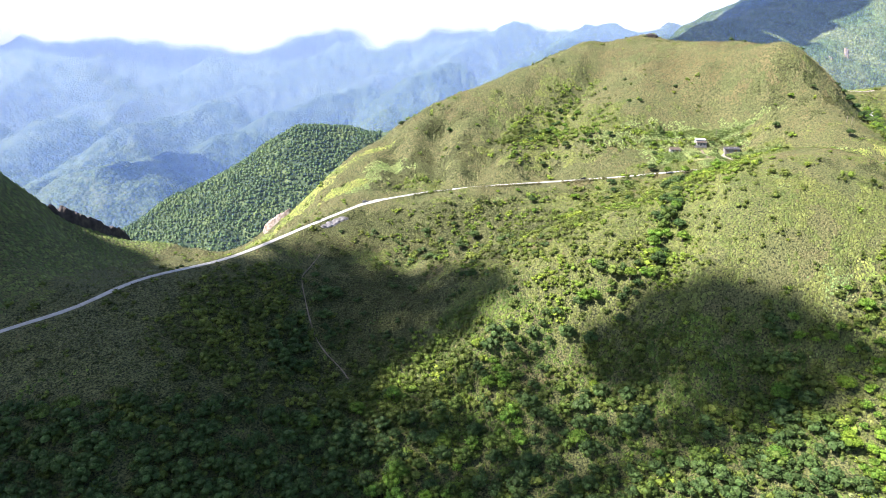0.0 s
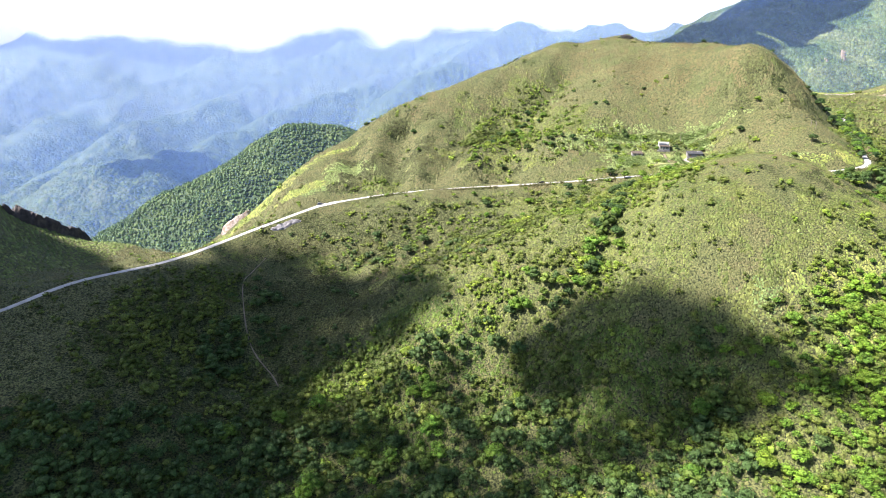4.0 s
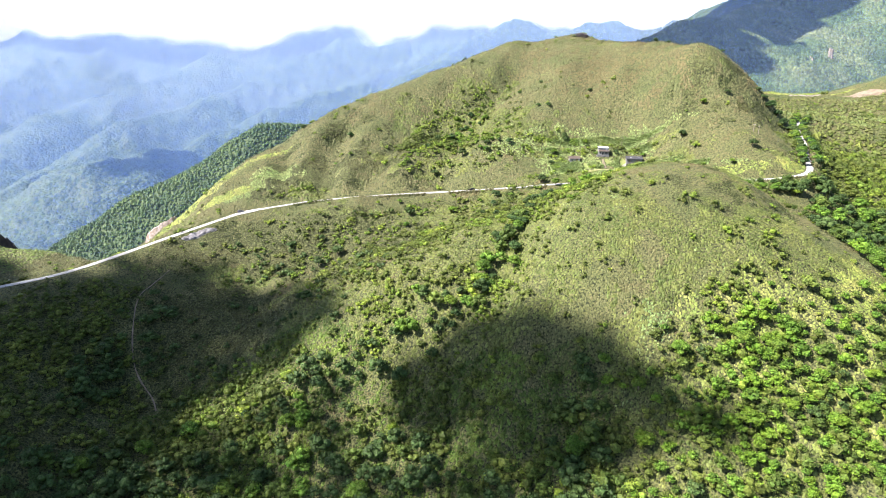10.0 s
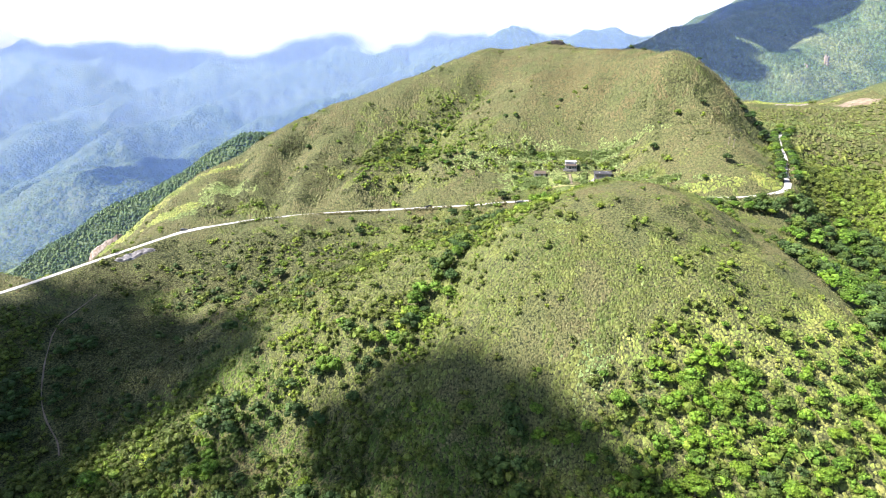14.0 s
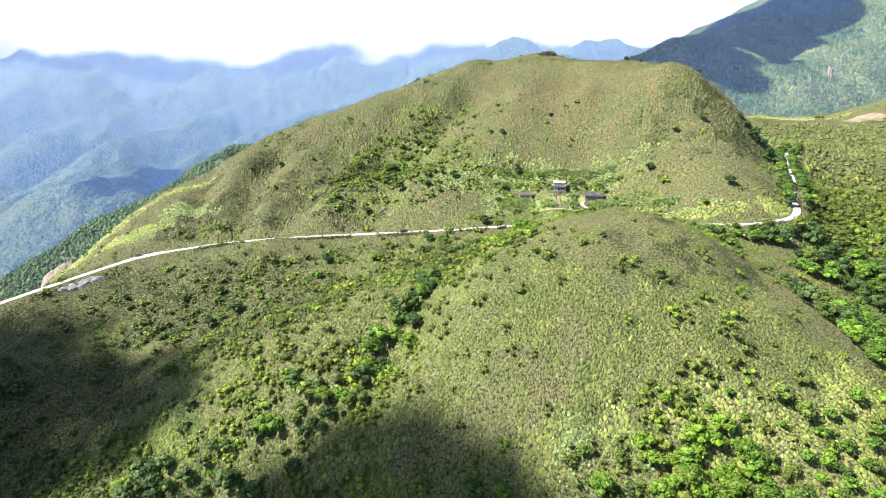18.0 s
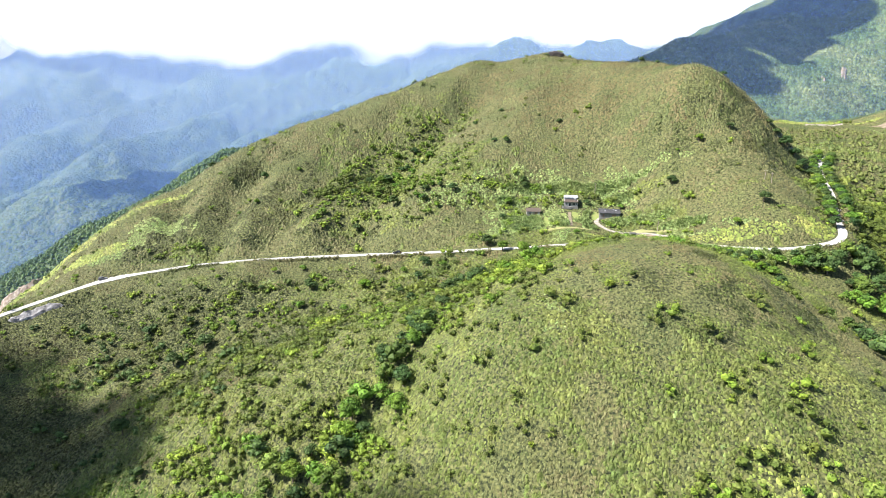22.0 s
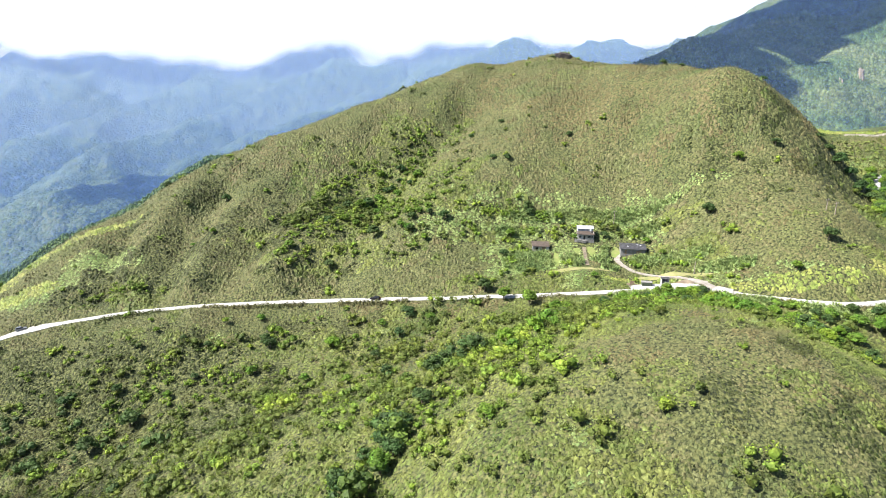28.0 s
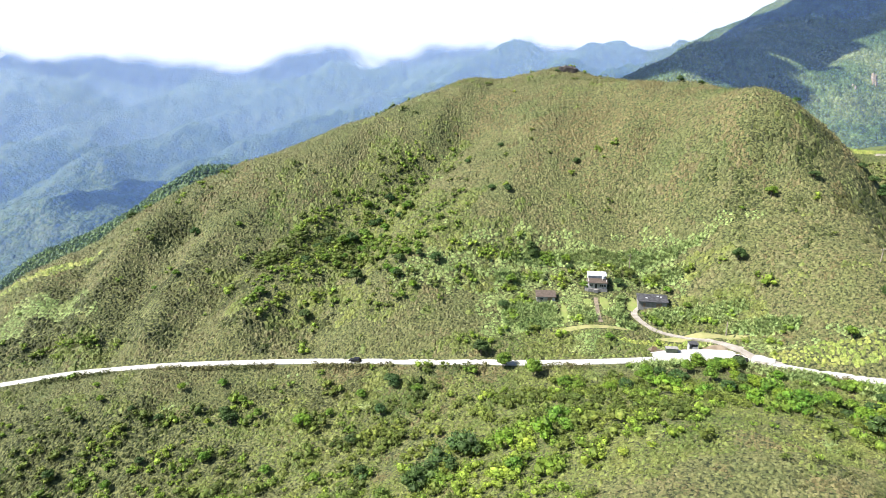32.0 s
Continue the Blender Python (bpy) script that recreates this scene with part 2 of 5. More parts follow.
def land_raw(x, y):
    x, y = np.asarray(x, float), np.asarray(y, float)
    w = smooth(np.hypot(x + 60, y + 60), 480, 640) * smooth(y, 80, 330)
    z = plate(knots, np.c_[x, y], 0.02) + relief(x, y)
    m = w > 0
    z[m] = z[m] * (1 - w[m]) + mountains(x[m], y[m]) * w[m]
    return z


knots[:, 2] -= relief(knots[:, 0], knots[:, 1])
gxx, gyy = np.meshgrid(GX, GY, indexing="ij")
gz = land_raw(gxx.ravel(), gyy.ravel())
road_far, road_z = near_line(ROAD, gxx.ravel(), gyy.ravel())
blend = np.clip((road_far - ROAD_HALF - 0.6) / 5.0, 0, 1)
blend = blend * blend * (3 - 2 * blend)
gz = np.where(road_far < 1e8, gz * blend + (road_z - 0.12) * (1 - blend), gz)
gz = gz.reshape(gxx.shape)


def ground_z(x, y):
    """The ground's height, from the sheet itself."""
    x, y = np.atleast_1d(np.asarray(x, float)), np.atleast_1d(np.asarray(y, float))
    i = np.clip(np.searchsorted(GX, x) - 1, 0, len(GX) - 2)
    j = np.clip(np.searchsorted(GY, y) - 1, 0, len(GY) - 2)
    u, v = (x - GX[i]) / (GX[i + 1] - GX[i]), (y - GY[j]) / (GY[j + 1] - GY[j])
    return gz[i, j] * (1 - u) * (1 - v) + gz[i + 1, j] * u * (1 - v) + gz[i, j + 1] * (1 - u) * v + gz[i + 1, j + 1] * u * v


def mesh_from(name, verts, faces, smooth=False):
    """A mesh from arrays of corners and of triangles or quads."""
    verts, faces = np.asarray(verts, np.float32), np.asarray(faces, np.int32)
    me = bpy.data.meshes.new(name)
    k = faces.shape[1]
    me.vertices.add(len(verts))
    me.vertices.foreach_set("co", verts.ravel())
    me.loops.add(faces.size)
    me.loops.foreach_set("vertex_index", faces.ravel())
    me.polygons.add(len(faces))
    me.polygons.foreach_set("loop_start", np.arange(0, faces.size, k, dtype=np.int32))
    me.polygons.foreach_set("use_smooth", np.full(len(faces), smooth))
    me.update(calc_edges=True)
    return me


# ---- materials ----
def material(name, rough=0.8, metal=0.0):
    m = bpy.data.materials.new(name)
    m.use_nodes = True
    b = m.node_tree.nodes["Principled BSDF"]
    b.inputs["Roughness"].default_value, b.inputs["Metallic"].default_value = rough, metal
    b.inputs["Specular IOR Level"].default_value = 0.25
    return m, m.node_tree.nodes, m.node_tree.links, b


def noise_node(n, l, size, detail=4, coords=None):
    t = n.new("ShaderNodeTexNoise")
    t.inputs["Scale"].default_value, t.inputs["Detail"].default_value = 1 / size, detail
    if coords is None:
        coords = n.new("ShaderNodeNewGeometry").outputs["Position"]
    l.new(coords, t.inputs["Vector"])
    return t.outputs["Fac"]


def ramp(n, l, fac, stops):
    r = n.new("ShaderNodeValToRGB")
    while len(r.color_ramp.elements) < len(stops):
        r.color_ramp.elements.new(0.5)
    for e, (at, c) in zip(r.color_ramp.elements, stops):
        e.position, e.color = at, (*c, 1)
    l.new(fac, r.inputs["Fac"])
    return r.outputs["Color"]


def bump(n, l, b, fac, strength, dist):
    k = n.new("ShaderNodeBump")
    k.inputs["Strength"].default_value, k.inputs["Distance"].default_value = strength, dist
    l.new(fac, k.inputs["Height"])
    l.new(k.outputs["Normal"], b.inputs["Normal"])


def mottled(name, size, stops, rough=0.85, relief=0.0, grain=0.0):
    m, n, l, b = material(name, rough)
    f = noise_node(n, l, size, 6)
    l.new(ramp(n, l, f, stops), b.inputs["Base Color"])
    if relief:
        bump(n, l, b, noise_node(n, l, grain or size * 0.3, 5), 0.6, relief)
    return m


def ground_material():
    """Earth under the thicket near by; the far slopes carry forest."""
    m, n, l, b = material("hill_soil", 0.95)
    near = ramp(n, l, noise_node(n, l, 0.8, 5), [(0.38, (0.012, 0.016, 0.006)), (0.47, (0.044, 0.051, 0.018)), (0.56, (0.078, 0.084, 0.029)), (0.66, (0.110, 0.113, 0.040))])
    trees = ramp(n, l, noise_node(n, l, 30, 6), [(0.36, (0.014, 0.027, 0.012)), (0.5, (0.038, 0.062, 0.024)), (0.64, (0.078, 0.108, 0.042))])
    bare = ramp(n, l, noise_node(n, l, 260, 8), [(0.66, (0, 0, 0)), (0.74, (1, 1, 1))])
    slip = n.new("ShaderNodeMix")
    slip.data_type = "RGBA"
    l.new(bare, slip.inputs["Factor"])
    l.new(trees, slip.inputs["A"])
    slip.inputs["B"].default_value = (0.060, 0.080, 0.034, 1)
    geo = n.new("ShaderNodeNewGeometry")
    flat = n.new("ShaderNodeVectorMath")
    flat.operation = "MULTIPLY"
    l.new(geo.outputs["Position"], flat.inputs[0])
    flat.inputs[1].default_value = (1, 1, 0)
    away = n.new("ShaderNodeVectorMath")
    away.operation = "DISTANCE"
    l.new(flat.outputs["Vector"], away.inputs[0])
    away.inputs[1].default_value = (-60, -60, 0)
    mask = n.new("ShaderNodeMapRange")
    mask.inputs["From Min"].default_value, mask.inputs["From Max"].default_value = 400, 480
    l.new(away.outputs["Value"], mask.inputs["Value"])
    mix = n.new("ShaderNodeMix")
    mix.data_type = "RGBA"
    l.new(mask.outputs["Result"], mix.inputs["Factor"])
    l.new(near, mix.inputs["A"])
    l.new(slip.outputs["Result"], mix.inputs["B"])
    l.new(mix.outputs["Result"], b.inputs["Base Color"])
    v = n.new("ShaderNodeTexVoronoi")
    v.inputs["Scale"].default_value = 1 / 15
    l.new(geo.outputs["Position"], v.inputs["Vector"])
    k = n.new("ShaderNodeMath")
    k.operation = "MULTIPLY"
    l.new(v.outputs["Distance"], k.inputs[0])
    l.new(mask.outputs["Result"], k.inputs[1])
    turn = n.new("ShaderNodeBump")
    turn.inputs["Strength"].default_value, turn.inputs["Distance"].default_value = 1.0, 7.0
    turn.invert = True
    l.new(k.outputs[0], turn.inputs["Height"])
    fine = n.new("ShaderNodeBump")
    fine.inputs["Strength"].default_value, fine.inputs["Distance"].default_value = 0.9, 0.6
    l.new(noise_node(n, l, 1.1, 4), fine.inputs["Height"])
    l.new(turn.outputs["Normal"], fine.inputs["Normal"])
    l.new(fine.outputs["Normal"], b.inputs["Normal"])
    return m


MAT_GROUND = ground_material()
MAT_ROAD = mottled("road_concrete", 3, [(0.3, (0.22, 0.215, 0.20)), (0.6, (0.30, 0.295, 0.28)), (0.8, (0.36, 0.35, 0.335))], 0.85, 0.02, 0.3)

# ---- ground ----
nx, ny = gxx.shape
index = np.arange(nx * ny).reshape(nx, ny)
quads = np.stack([index[:-1, :-1], index[1:, :-1], index[1:, 1:], index[:-1, 1:]], -1).reshape(-1, 4)
ground = new("ground", mesh_from("ground", np.c_[gxx.ravel(), gyy.ravel(), gz.ravel()], quads, True))
ground.data.materials.append(MAT_GROUND)
tagged(ground, "grassy hills and forested mountain slopes under a low cloud", "ground", kind="structure")


def strip(name, line, half, lift, mat, edge=0.25):
    """A slab that follows a line of points: top, and sides let into the ground."""
    line = np.asarray(line)
    along = np.gradient(line[:, :2], axis=0)
    along /= np.linalg.norm(along, axis=1, keepdims=True)
    side = np.c_[along[:, 1], -along[:, 0]]
    half = np.broadcast_to(half, len(line))
    rows = []
    for off, dz in ((-1, -edge), (-1, 0), (0, 0.04), (1, 0), (1, -edge)):
        rows.append(np.c_[line[:, :2] + side * (off * half)[:, None], line[:, 2] + lift + dz])
    v = np.stack(rows, 1)
    n = len(line)
    idx = np.arange(n * 5).reshape(n, 5)
    q = np.stack([idx[:-1, :-1], idx[1:, :-1], idx[1:, 1:], idx[:-1, 1:]], -1).reshape(-1, 4)
    ob = new(name, mesh_from(name, v.reshape(-1, 3), q[:, ::-1]))
    ob.data.materials.append(mat)
    return ob


road_half = 0.88 * ROAD_HALF * (1 + 0.8 * np.exp(-((ROAD[:, 0] + 238) / 9) ** 2) + 0.18 * (fractal(np.arange(len(ROAD)), np.zeros(len(ROAD)), 9, 2) - 0.5))
road = tagged(strip("road", ROAD, road_half, 0.06, MAT_ROAD), "pale narrow concrete mountain road along the slope", "road", kind="structure")


# ---- plants: materials ----
def foliage(name, stops, zone=22, fine=3.0, glow=0.18, rough=0.6, clump=0.75, leaf=(0.7, 1.3), plants=(0.60, 1.32)):
    """Leaves: two scales of colour over the land, one more from leaf to leaf, light passing through."""
    m, n, l, b = material(name, rough)
    big, small = noise_node(n, l, zone, 3), noise_node(n, l, fine, 3)
    mix = n.new("ShaderNodeMath")
    mix.operation = "MULTIPLY_ADD"
    l.new(small, mix.inputs[0])
    mix.inputs[1].default_value = 0.3
    k = n.new("ShaderNodeMath")
    k.operation = "MULTIPLY"
    l.new(big, k.inputs[0])
    k.inputs[1].default_value = 0.7
    l.new(k.outputs[0], mix.inputs[2])
    colour = ramp(n, l, mix.outputs[0], stops)
    geo = n.new("ShaderNodeNewGeometry")
    vary = n.new("ShaderNodeMapRange")
    vary.inputs["To Min"].default_value, vary.inputs["To Max"].default_value = leaf
    l.new(geo.outputs["Random Per Island"], vary.inputs["Value"])
    hsv = n.new("ShaderNodeHueSaturation")
    hsv.inputs["Saturation"].default_value = 1.1
    l.new(colour, hsv.inputs["Color"])
    plant = n.new("ShaderNodeMapRange")
    plant.inputs["From Min"].default_value, plant.inputs["From Max"].default_value = 0.32, 0.68
    plant.inputs["To Min"].default_value, plant.inputs["To Max"].default_value = plants
    l.new(noise_node(n, l, clump, 2), plant.inputs["Value"])
    vm = n.new("ShaderNodeMath")
    vm.operation = "MULTIPLY"
    l.new(vary.outputs["Result"], vm.inputs[0])
    l.new(plant.outputs["Result"], vm.inputs[1])
    l.new(vm.outputs[0], hsv.inputs["Value"])
    own = n.new("ShaderNodeObjectInfo")
    hue = n.new("ShaderNodeMapRange")
    hue.inputs["To Min"].default_value, hue.inputs["To Max"].default_value = 0.455, 0.485
    l.new(own.outputs["Random"], hue.inputs["Value"])
    sprig = n.new("ShaderNodeMath")
    sprig.operation = "MULTIPLY_ADD"
    l.new(noise_node(n, l, clump * 2.6, 3), sprig.inputs[0])
    sprig.inputs[1].default_value = 0.06
    l.new(hue.outputs["Result"], sprig.inputs[2])
    l.new(sprig.outputs[0], hsv.inputs["Hue"])
    l.new(hsv.outputs["Color"], b.inputs["Base Color"])
    b.inputs["Specular IOR Level"].default_value = 0.15
    bump(n, l, b, noise_node(n, l, clump * 0.6, 3), 0.8, clump * 0.3)
    thin = n.new("ShaderNodeBsdfTranslucent")
    l.new(hsv.outputs["Color"], thin.inputs["Color"])
    both = n.new("ShaderNodeMixShader")
    both.inputs[0].default_value = glow
    l.new(b.outputs[0], both.inputs[1])
    l.new(thin.outputs[0], both.inputs[2])
    l.new(both.outputs[0], n["Material Output"].inputs["Surface"])
    return m


MAT_BAMBOO = foliage("dwarf_bamboo", [(0.36, (0.071, 0.088, 0.034)), (0.46, (0.097, 0.104, 0.046)), (0.55, (0.116, 0.110, 0.054)), (0.66, (0.104, 0.118, 0.048))], 30, 8, leaf=(0.8, 1.2))
MAT_DRY = foliage("dry_bamboo", [(0.36, (0.084, 0.082, 0.040)), (0.5, (0.110, 0.100, 0.048)), (0.64, (0.124, 0.110, 0.054))], 20, 4, leaf=(0.8, 1.2))
MAT_REED = foliage("silver_grass", [(0.36, (0.128, 0.180, 0.069)), (0.5, (0.177, 0.228, 0.092)), (0.64, (0.214, 0.250, 0.107))], 14, 3)
MAT_MEADOW = foliage("short_grass", [(0.36, (0.115, 0.150, 0.044)), (0.5, (0.155, 0.182, 0.054)), (0.64, (0.195, 0.195, 0.072))], 9, 3)
# brownish leaves set darker still, so their colour also deepens shade
MAT_THICKET_SHADE = foliage("dusky_thicket", [(0.36, (0.028, 0.036, 0.011)), (0.5, (0.041, 0.048, 0.016)), (0.64, (0.057, 0.057, 0.021))], 20, 4, leaf=(0.5, 1.5))
MAT_SHRUB = foliage("low_shrub", [(0.34, (0.069, 0.094, 0.030)), (0.5, (0.102, 0.124, 0.041)), (0.66, (0.132, 0.148, 0.051))], 20, 5)
MAT_BUSH = foliage("dark_bush", [(0.34, (0.046, 0.067, 0.019)), (0.5, (0.077, 0.106, 0.027)), (0.66, (0.122, 0.152, 0.038))], 18, 6, leaf=(0.6, 1.35))
MAT_LUSH = foliage("bright_bush", [(0.34, (0.078, 0.128, 0.029)), (0.5, (0.116, 0.175, 0.036)), (0.66, (0.168, 0.222, 0.045))], 14, 6, leaf=(0.55, 1.4))
MAT_DARK = foliage("deep_green_leaves", [(0.36, (0.034, 0.062, 0.022)), (0.64, (0.062, 0.098, 0.032))], 9, 2, leaf=(0.6, 1.4))
MAT_MID = foliage("green_leaves", [(0.36, (0.070, 0.125, 0.026)), (0.64, (0.122, 0.190, 0.038))], 9, 2, leaf=(0.5, 1.4))
MAT_LIME = foliage("lime_leaves", [(0.36, (0.093, 0.153, 0.028)), (0.64, (0.149, 0.209, 0.037))], 9, 2)
MAT_FOREST = foliage("far_forest", [(0.34, (0.030, 0.056, 0.020)), (0.5, (0.053, 0.085, 0.028)), (0.68, (0.090, 0.123, 0.038))], 60, 14, 0.1, clump=3)
MAT_BARK = mottled("bark", 0.6, [(0.3, (0.07, 0.055, 0.04)), (0.7, (0.17, 0.14, 0.11))], 0.9, 0.03, 0.2)


# ---- plants: shapes ----
def leaf_shells(rng, centre, radius, count, leaf, top=0.15, ragged=0.25, loose=0.45):
    """Triangles set round many ellipsoids, each like a spray of leaves. centre, radius: rows of three; leaf: rows."""
    n = len(centre)
    way = rng.normal(size=(n, count, 3))
    way /= np.linalg.norm(way, axis=2, keepdims=True)
    way[..., 2] = np.where(way[..., 2] < -top, -way[..., 2], way[..., 2])
    depth = 1 - ragged * rng.random((n, count, 1)) ** 2 + ragged * 0.5 * rng.random((n, count, 1)) ** 3
    at = centre[:, None] + way * radius[:, None] * depth
    out = way / radius[:, None]
    out /= np.linalg.norm(out, axis=2, keepdims=True)
    out = out + rng.normal(size=out.shape) * loose
    out /= np.linalg.norm(out, axis=2, keepdims=True)
    a = np.cross(out, rng.normal(size=out.shape))
    a /= np.linalg.norm(a, axis=2, keepdims=True)
    b = np.cross(out, a)
    s = leaf[:, None, None] * (0.6 + 0.7 * rng.random((n, count, 1)))
    tri = np.stack([at + a * s, at - 0.5 * a * s + 0.8 * b * s, at - 0.5 * a * s - 0.8 * b * s], 2)
    return tri.reshape(-1, 3)


def tufts(rng, centre, size, count, lean=0.55):
    """Clumps of broad standing blades."""
    n = len(centre)
    turn = rng.random((n, count, 1)) * 2 * np.pi
    way = np.concatenate([np.cos(turn), np.sin(turn), np.zeros_like(turn)], 2)
    side = np.concatenate([-np.sin(turn), np.cos(turn), np.zeros_like(turn)], 2)
    s = size[:, None, None] * (0.7 + 0.6 * rng.random((n, count, 1)))
    foot = centre[:, None] + way * s * 0.25 * rng.random((n, count, 1)) - np.array([0, 0, 0.1])
    tip = foot + way * s * lean * (0.5 + rng.random((n, count, 1))) + np.array([0, 0, 1]) * s * (0.55 + 0.4 * rng.random((n, count, 1)))
    mid = foot * 0.55 + tip * 0.45 + np.array([0, 0, 0.18]) * s
    tri = np.stack([mid + side * s * 0.06, tip, mid - side * s * 0.06], 2)
    return tri.reshape(-1, 3)


def tri_mesh(name, *pieces, smooth=True):
    """One mesh from pieces: rows of corners, three a triangle, or (corners, triangles)."""
    verts, faces, base = [], [], 0
    for piece in pieces:
        v, f = piece if isinstance(piece, tuple) else (piece, np.arange(len(piece)).reshape(-1, 3))
        verts.append(v)
        faces.append(f + base)
        base += len(v)
    return mesh_from(name, np.vstack(verts), np.vstack(faces), smooth)


def mounds(rng, xy, size, rings, tall=1.0, vary=0.25):
    """Uneven leafy mounds that close over the ground: a top, rings of points, and a foot in the earth."""
    n, k = len(xy), 5
    ring_r, ring_h = ([0.55, 1.12], [0.80, -0.12]) if rings == 2 else ([1.12], [-0.12])
    z = ground_z(xy[:, 0], xy[:, 1])
    top = np.c_[xy + rng.normal(0, 0.2, (n, 2)) * size[:, None], z + size * tall * rng.uniform(1 - vary, 1 + vary, n)]
    rows = [top[:, None]]
    first = rng.random((n, 1)) * 6.28
    for r, h in zip(ring_r, ring_h):
        a = first + np.arange(k) * 2 * np.pi / k + rng.normal(0, 0.22, (n, k))
        rad = size[:, None] * r * rng.uniform(0.7, 1.3, (n, k))
        px, py = xy[:, :1] + rad * np.cos(a), xy[:, 1:] + rad * np.sin(a)
        pz = ground_z(px.ravel(), py.ravel()).reshape(n, k) + size[:, None] * h * rng.uniform(0.75, 1.2, (n, k))
        rows.append(np.stack([px, py, pz], 2))
    v = np.concatenate(rows, 1)
    each, f = v.shape[1], []
    for i in range(k):
        j = (i + 1) % k
        f.append((0, 1 + i, 1 + j))
        if rings == 2:
            f += [(1 + i, 1 + k + i, 1 + k + j), (1 + i, 1 + k + j, 1 + j)]
    faces = (np.array(f)[None] + (np.arange(n) * each)[:, None, None]).reshape(-1, 3)
    return v.reshape(-1, 3), faces


BALL = bmesh.new()
bmesh.ops.create_icosphere(BALL, subdivisions=1, radius=1)
BALL_V = np.array([v.co[:] for v in BALL.verts])
BALL_F = np.array([[v.index for v in f.verts] for f in BALL.faces])
BALL.free()


OCTA_V = np.array([(1, 0, 0), (-1, 0, 0), (0, 1, 0), (0, -1, 0), (0, 0, 1), (0, 0, -1)], float)
OCTA_F = np.array([(0, 2, 4), (2, 1, 4), (1, 3, 4), (3, 0, 4), (2, 0, 5), (1, 2, 5), (3, 1, 5), (0, 3, 5)])


def cores(rng, centre, radius, plain=False, rough=0.22):
    """The closed inside of crowns: knobbly balls."""
    bv, bf = (OCTA_V, OCTA_F) if plain else (BALL_V, BALL_F)
    n, k = len(centre), len(bv)
    v = centre[:, None] + bv[None] * radius[:, None] * rng.uniform(1 - rough, 1 + rough, (n, k, 1))
    return v.reshape(-1, 3), (bf[None] + (np.arange(n) * k)[:, None, None]).reshape(-1, 3)


def rise_to_north(x, y):
    e = 4.0
    return (ground_z(x, y + e) - ground_z(x, y - e)) / (2 * e)


def scatter(rng, x0, x1, y0, y1, step):
    x, y = np.meshgrid(np.arange(x0, x1, step), np.arange(y0, y1, step))
    x, y = x.ravel() + rng.uniform(-0.5, 0.5, x.size) * step, y.ravel() + rng.uniform(-0.5, 0.5, y.size) * step
    return x, y


# ---- what grows where: ovals in plan of (x, y, half length, half width, turn in degrees, thickness) ----
WOODS = [
    (-108, 58, 52, 30, 50, 1.2), (-88, 92, 34, 18, 55, 1.1), (-62, 112, 26, 8, 60, 0.6), (-118, 12, 28, 8, 10, 0.8), (-80, 42, 42, 20, 35, 0.7), (-75, 8, 42, 13, 0, 0.6), (-165, -72, 16, 9, -30, 0.6),
    (-70, -140, 42, 14, 70, 1.0), (-95, -172, 34, 16, 30, 1.0), (-85, -80, 60, 40, 10, 0.8), (-106, -190, 38, 18, 25, 1.1), (-100, -168, 26, 12, 35, 1.2), (-114, -181, 20, 12, 30, 1.2), (-20, -219, 18, 9, -10, 1.0), (-35, -98, 28, 26, 0, 0.85), (-50, -132, 22, 36, 0, 0.7), (-125, -208, 34, 18, 0, 1.0), (-150, -75, 40, 26, 0, 0.5), (-108, -128, 58, 52, 0, 0.5), (-62, -172, 40, 22, 30, 0.45), (-150, -125, 40, 40, 0, 0.5), (8, -200, 34, 22, 0, 0.5), (-10, 11, 12, 5, 0, 1.2), (10, 11, 10, 5, 0, 1.1), (-27, 4, 8, 8, 0, 1.0), (22, 4, 9, 4, 0, 1.0), (-30, -22, 30, 5, 0, 0.8), (34, -14, 12, 6, 0, 0.6), (-48, -72, 50, 24, -20, 0.72), (-130, -48, 42, 14, 5, 0.5),
    (-48, -90, 74, 28, -8, 1.05), (-100, -62, 40, 20, 5, 0.6), (10, -82, 54, 17, -8, 1.2), (28, -100, 36, 15, -10, 0.9), (15, -75, 44, 14, -10, 1.1), (42, -85, 28, 16, -20, 1.1), (-30, -62, 34, 12, 0, 0.9), (-60, -105, 34, 14, 40, 0.6), (-40, 28, 22, 7, 0, 0.6), (0, 10, 18, 4, 0, 0.7), (30, 6, 16, 4, 0, 0.6),
    (-195, -95, 40, 20, 0, 0.4), (-210, 0, 24, 7, 10, 0.5), (-128, -166, 36, 20, 20, 0.9), (-150, -52, 55, 16, -4, 0.5),
]
FOREST = [
    (-205, -205, 75, 55, 20, 0.95), (-75, -244, 72, 20, 0, 0.95), (8, -236, 44, 24, 0, 0.8), (-110, -215, 40, 16, 10, 0.8), (-285, -165, 50, 62, 0, 0.8), (-150, -255, 95, 42, 0, 0.95), (-300, -260, 80, 45, 0, 0.9), (-40, -272, 70, 30, 0, 0.8),
    (12, -232, 26, 24, 90, 0.62), (-2, -212, 14, 8, 90, 0.7), (40, -262, 50, 34, 0, 0.8), (-60, -228, 40, 14, 0, 0.6), (-140, -205, 30, 14, 20, 0.7),
    (165, -60, 62, 95, 10, 0.95), (118, -150, 60, 45, 30, 0.95), (136, 0, 14, 32, -12, 0.9),
]
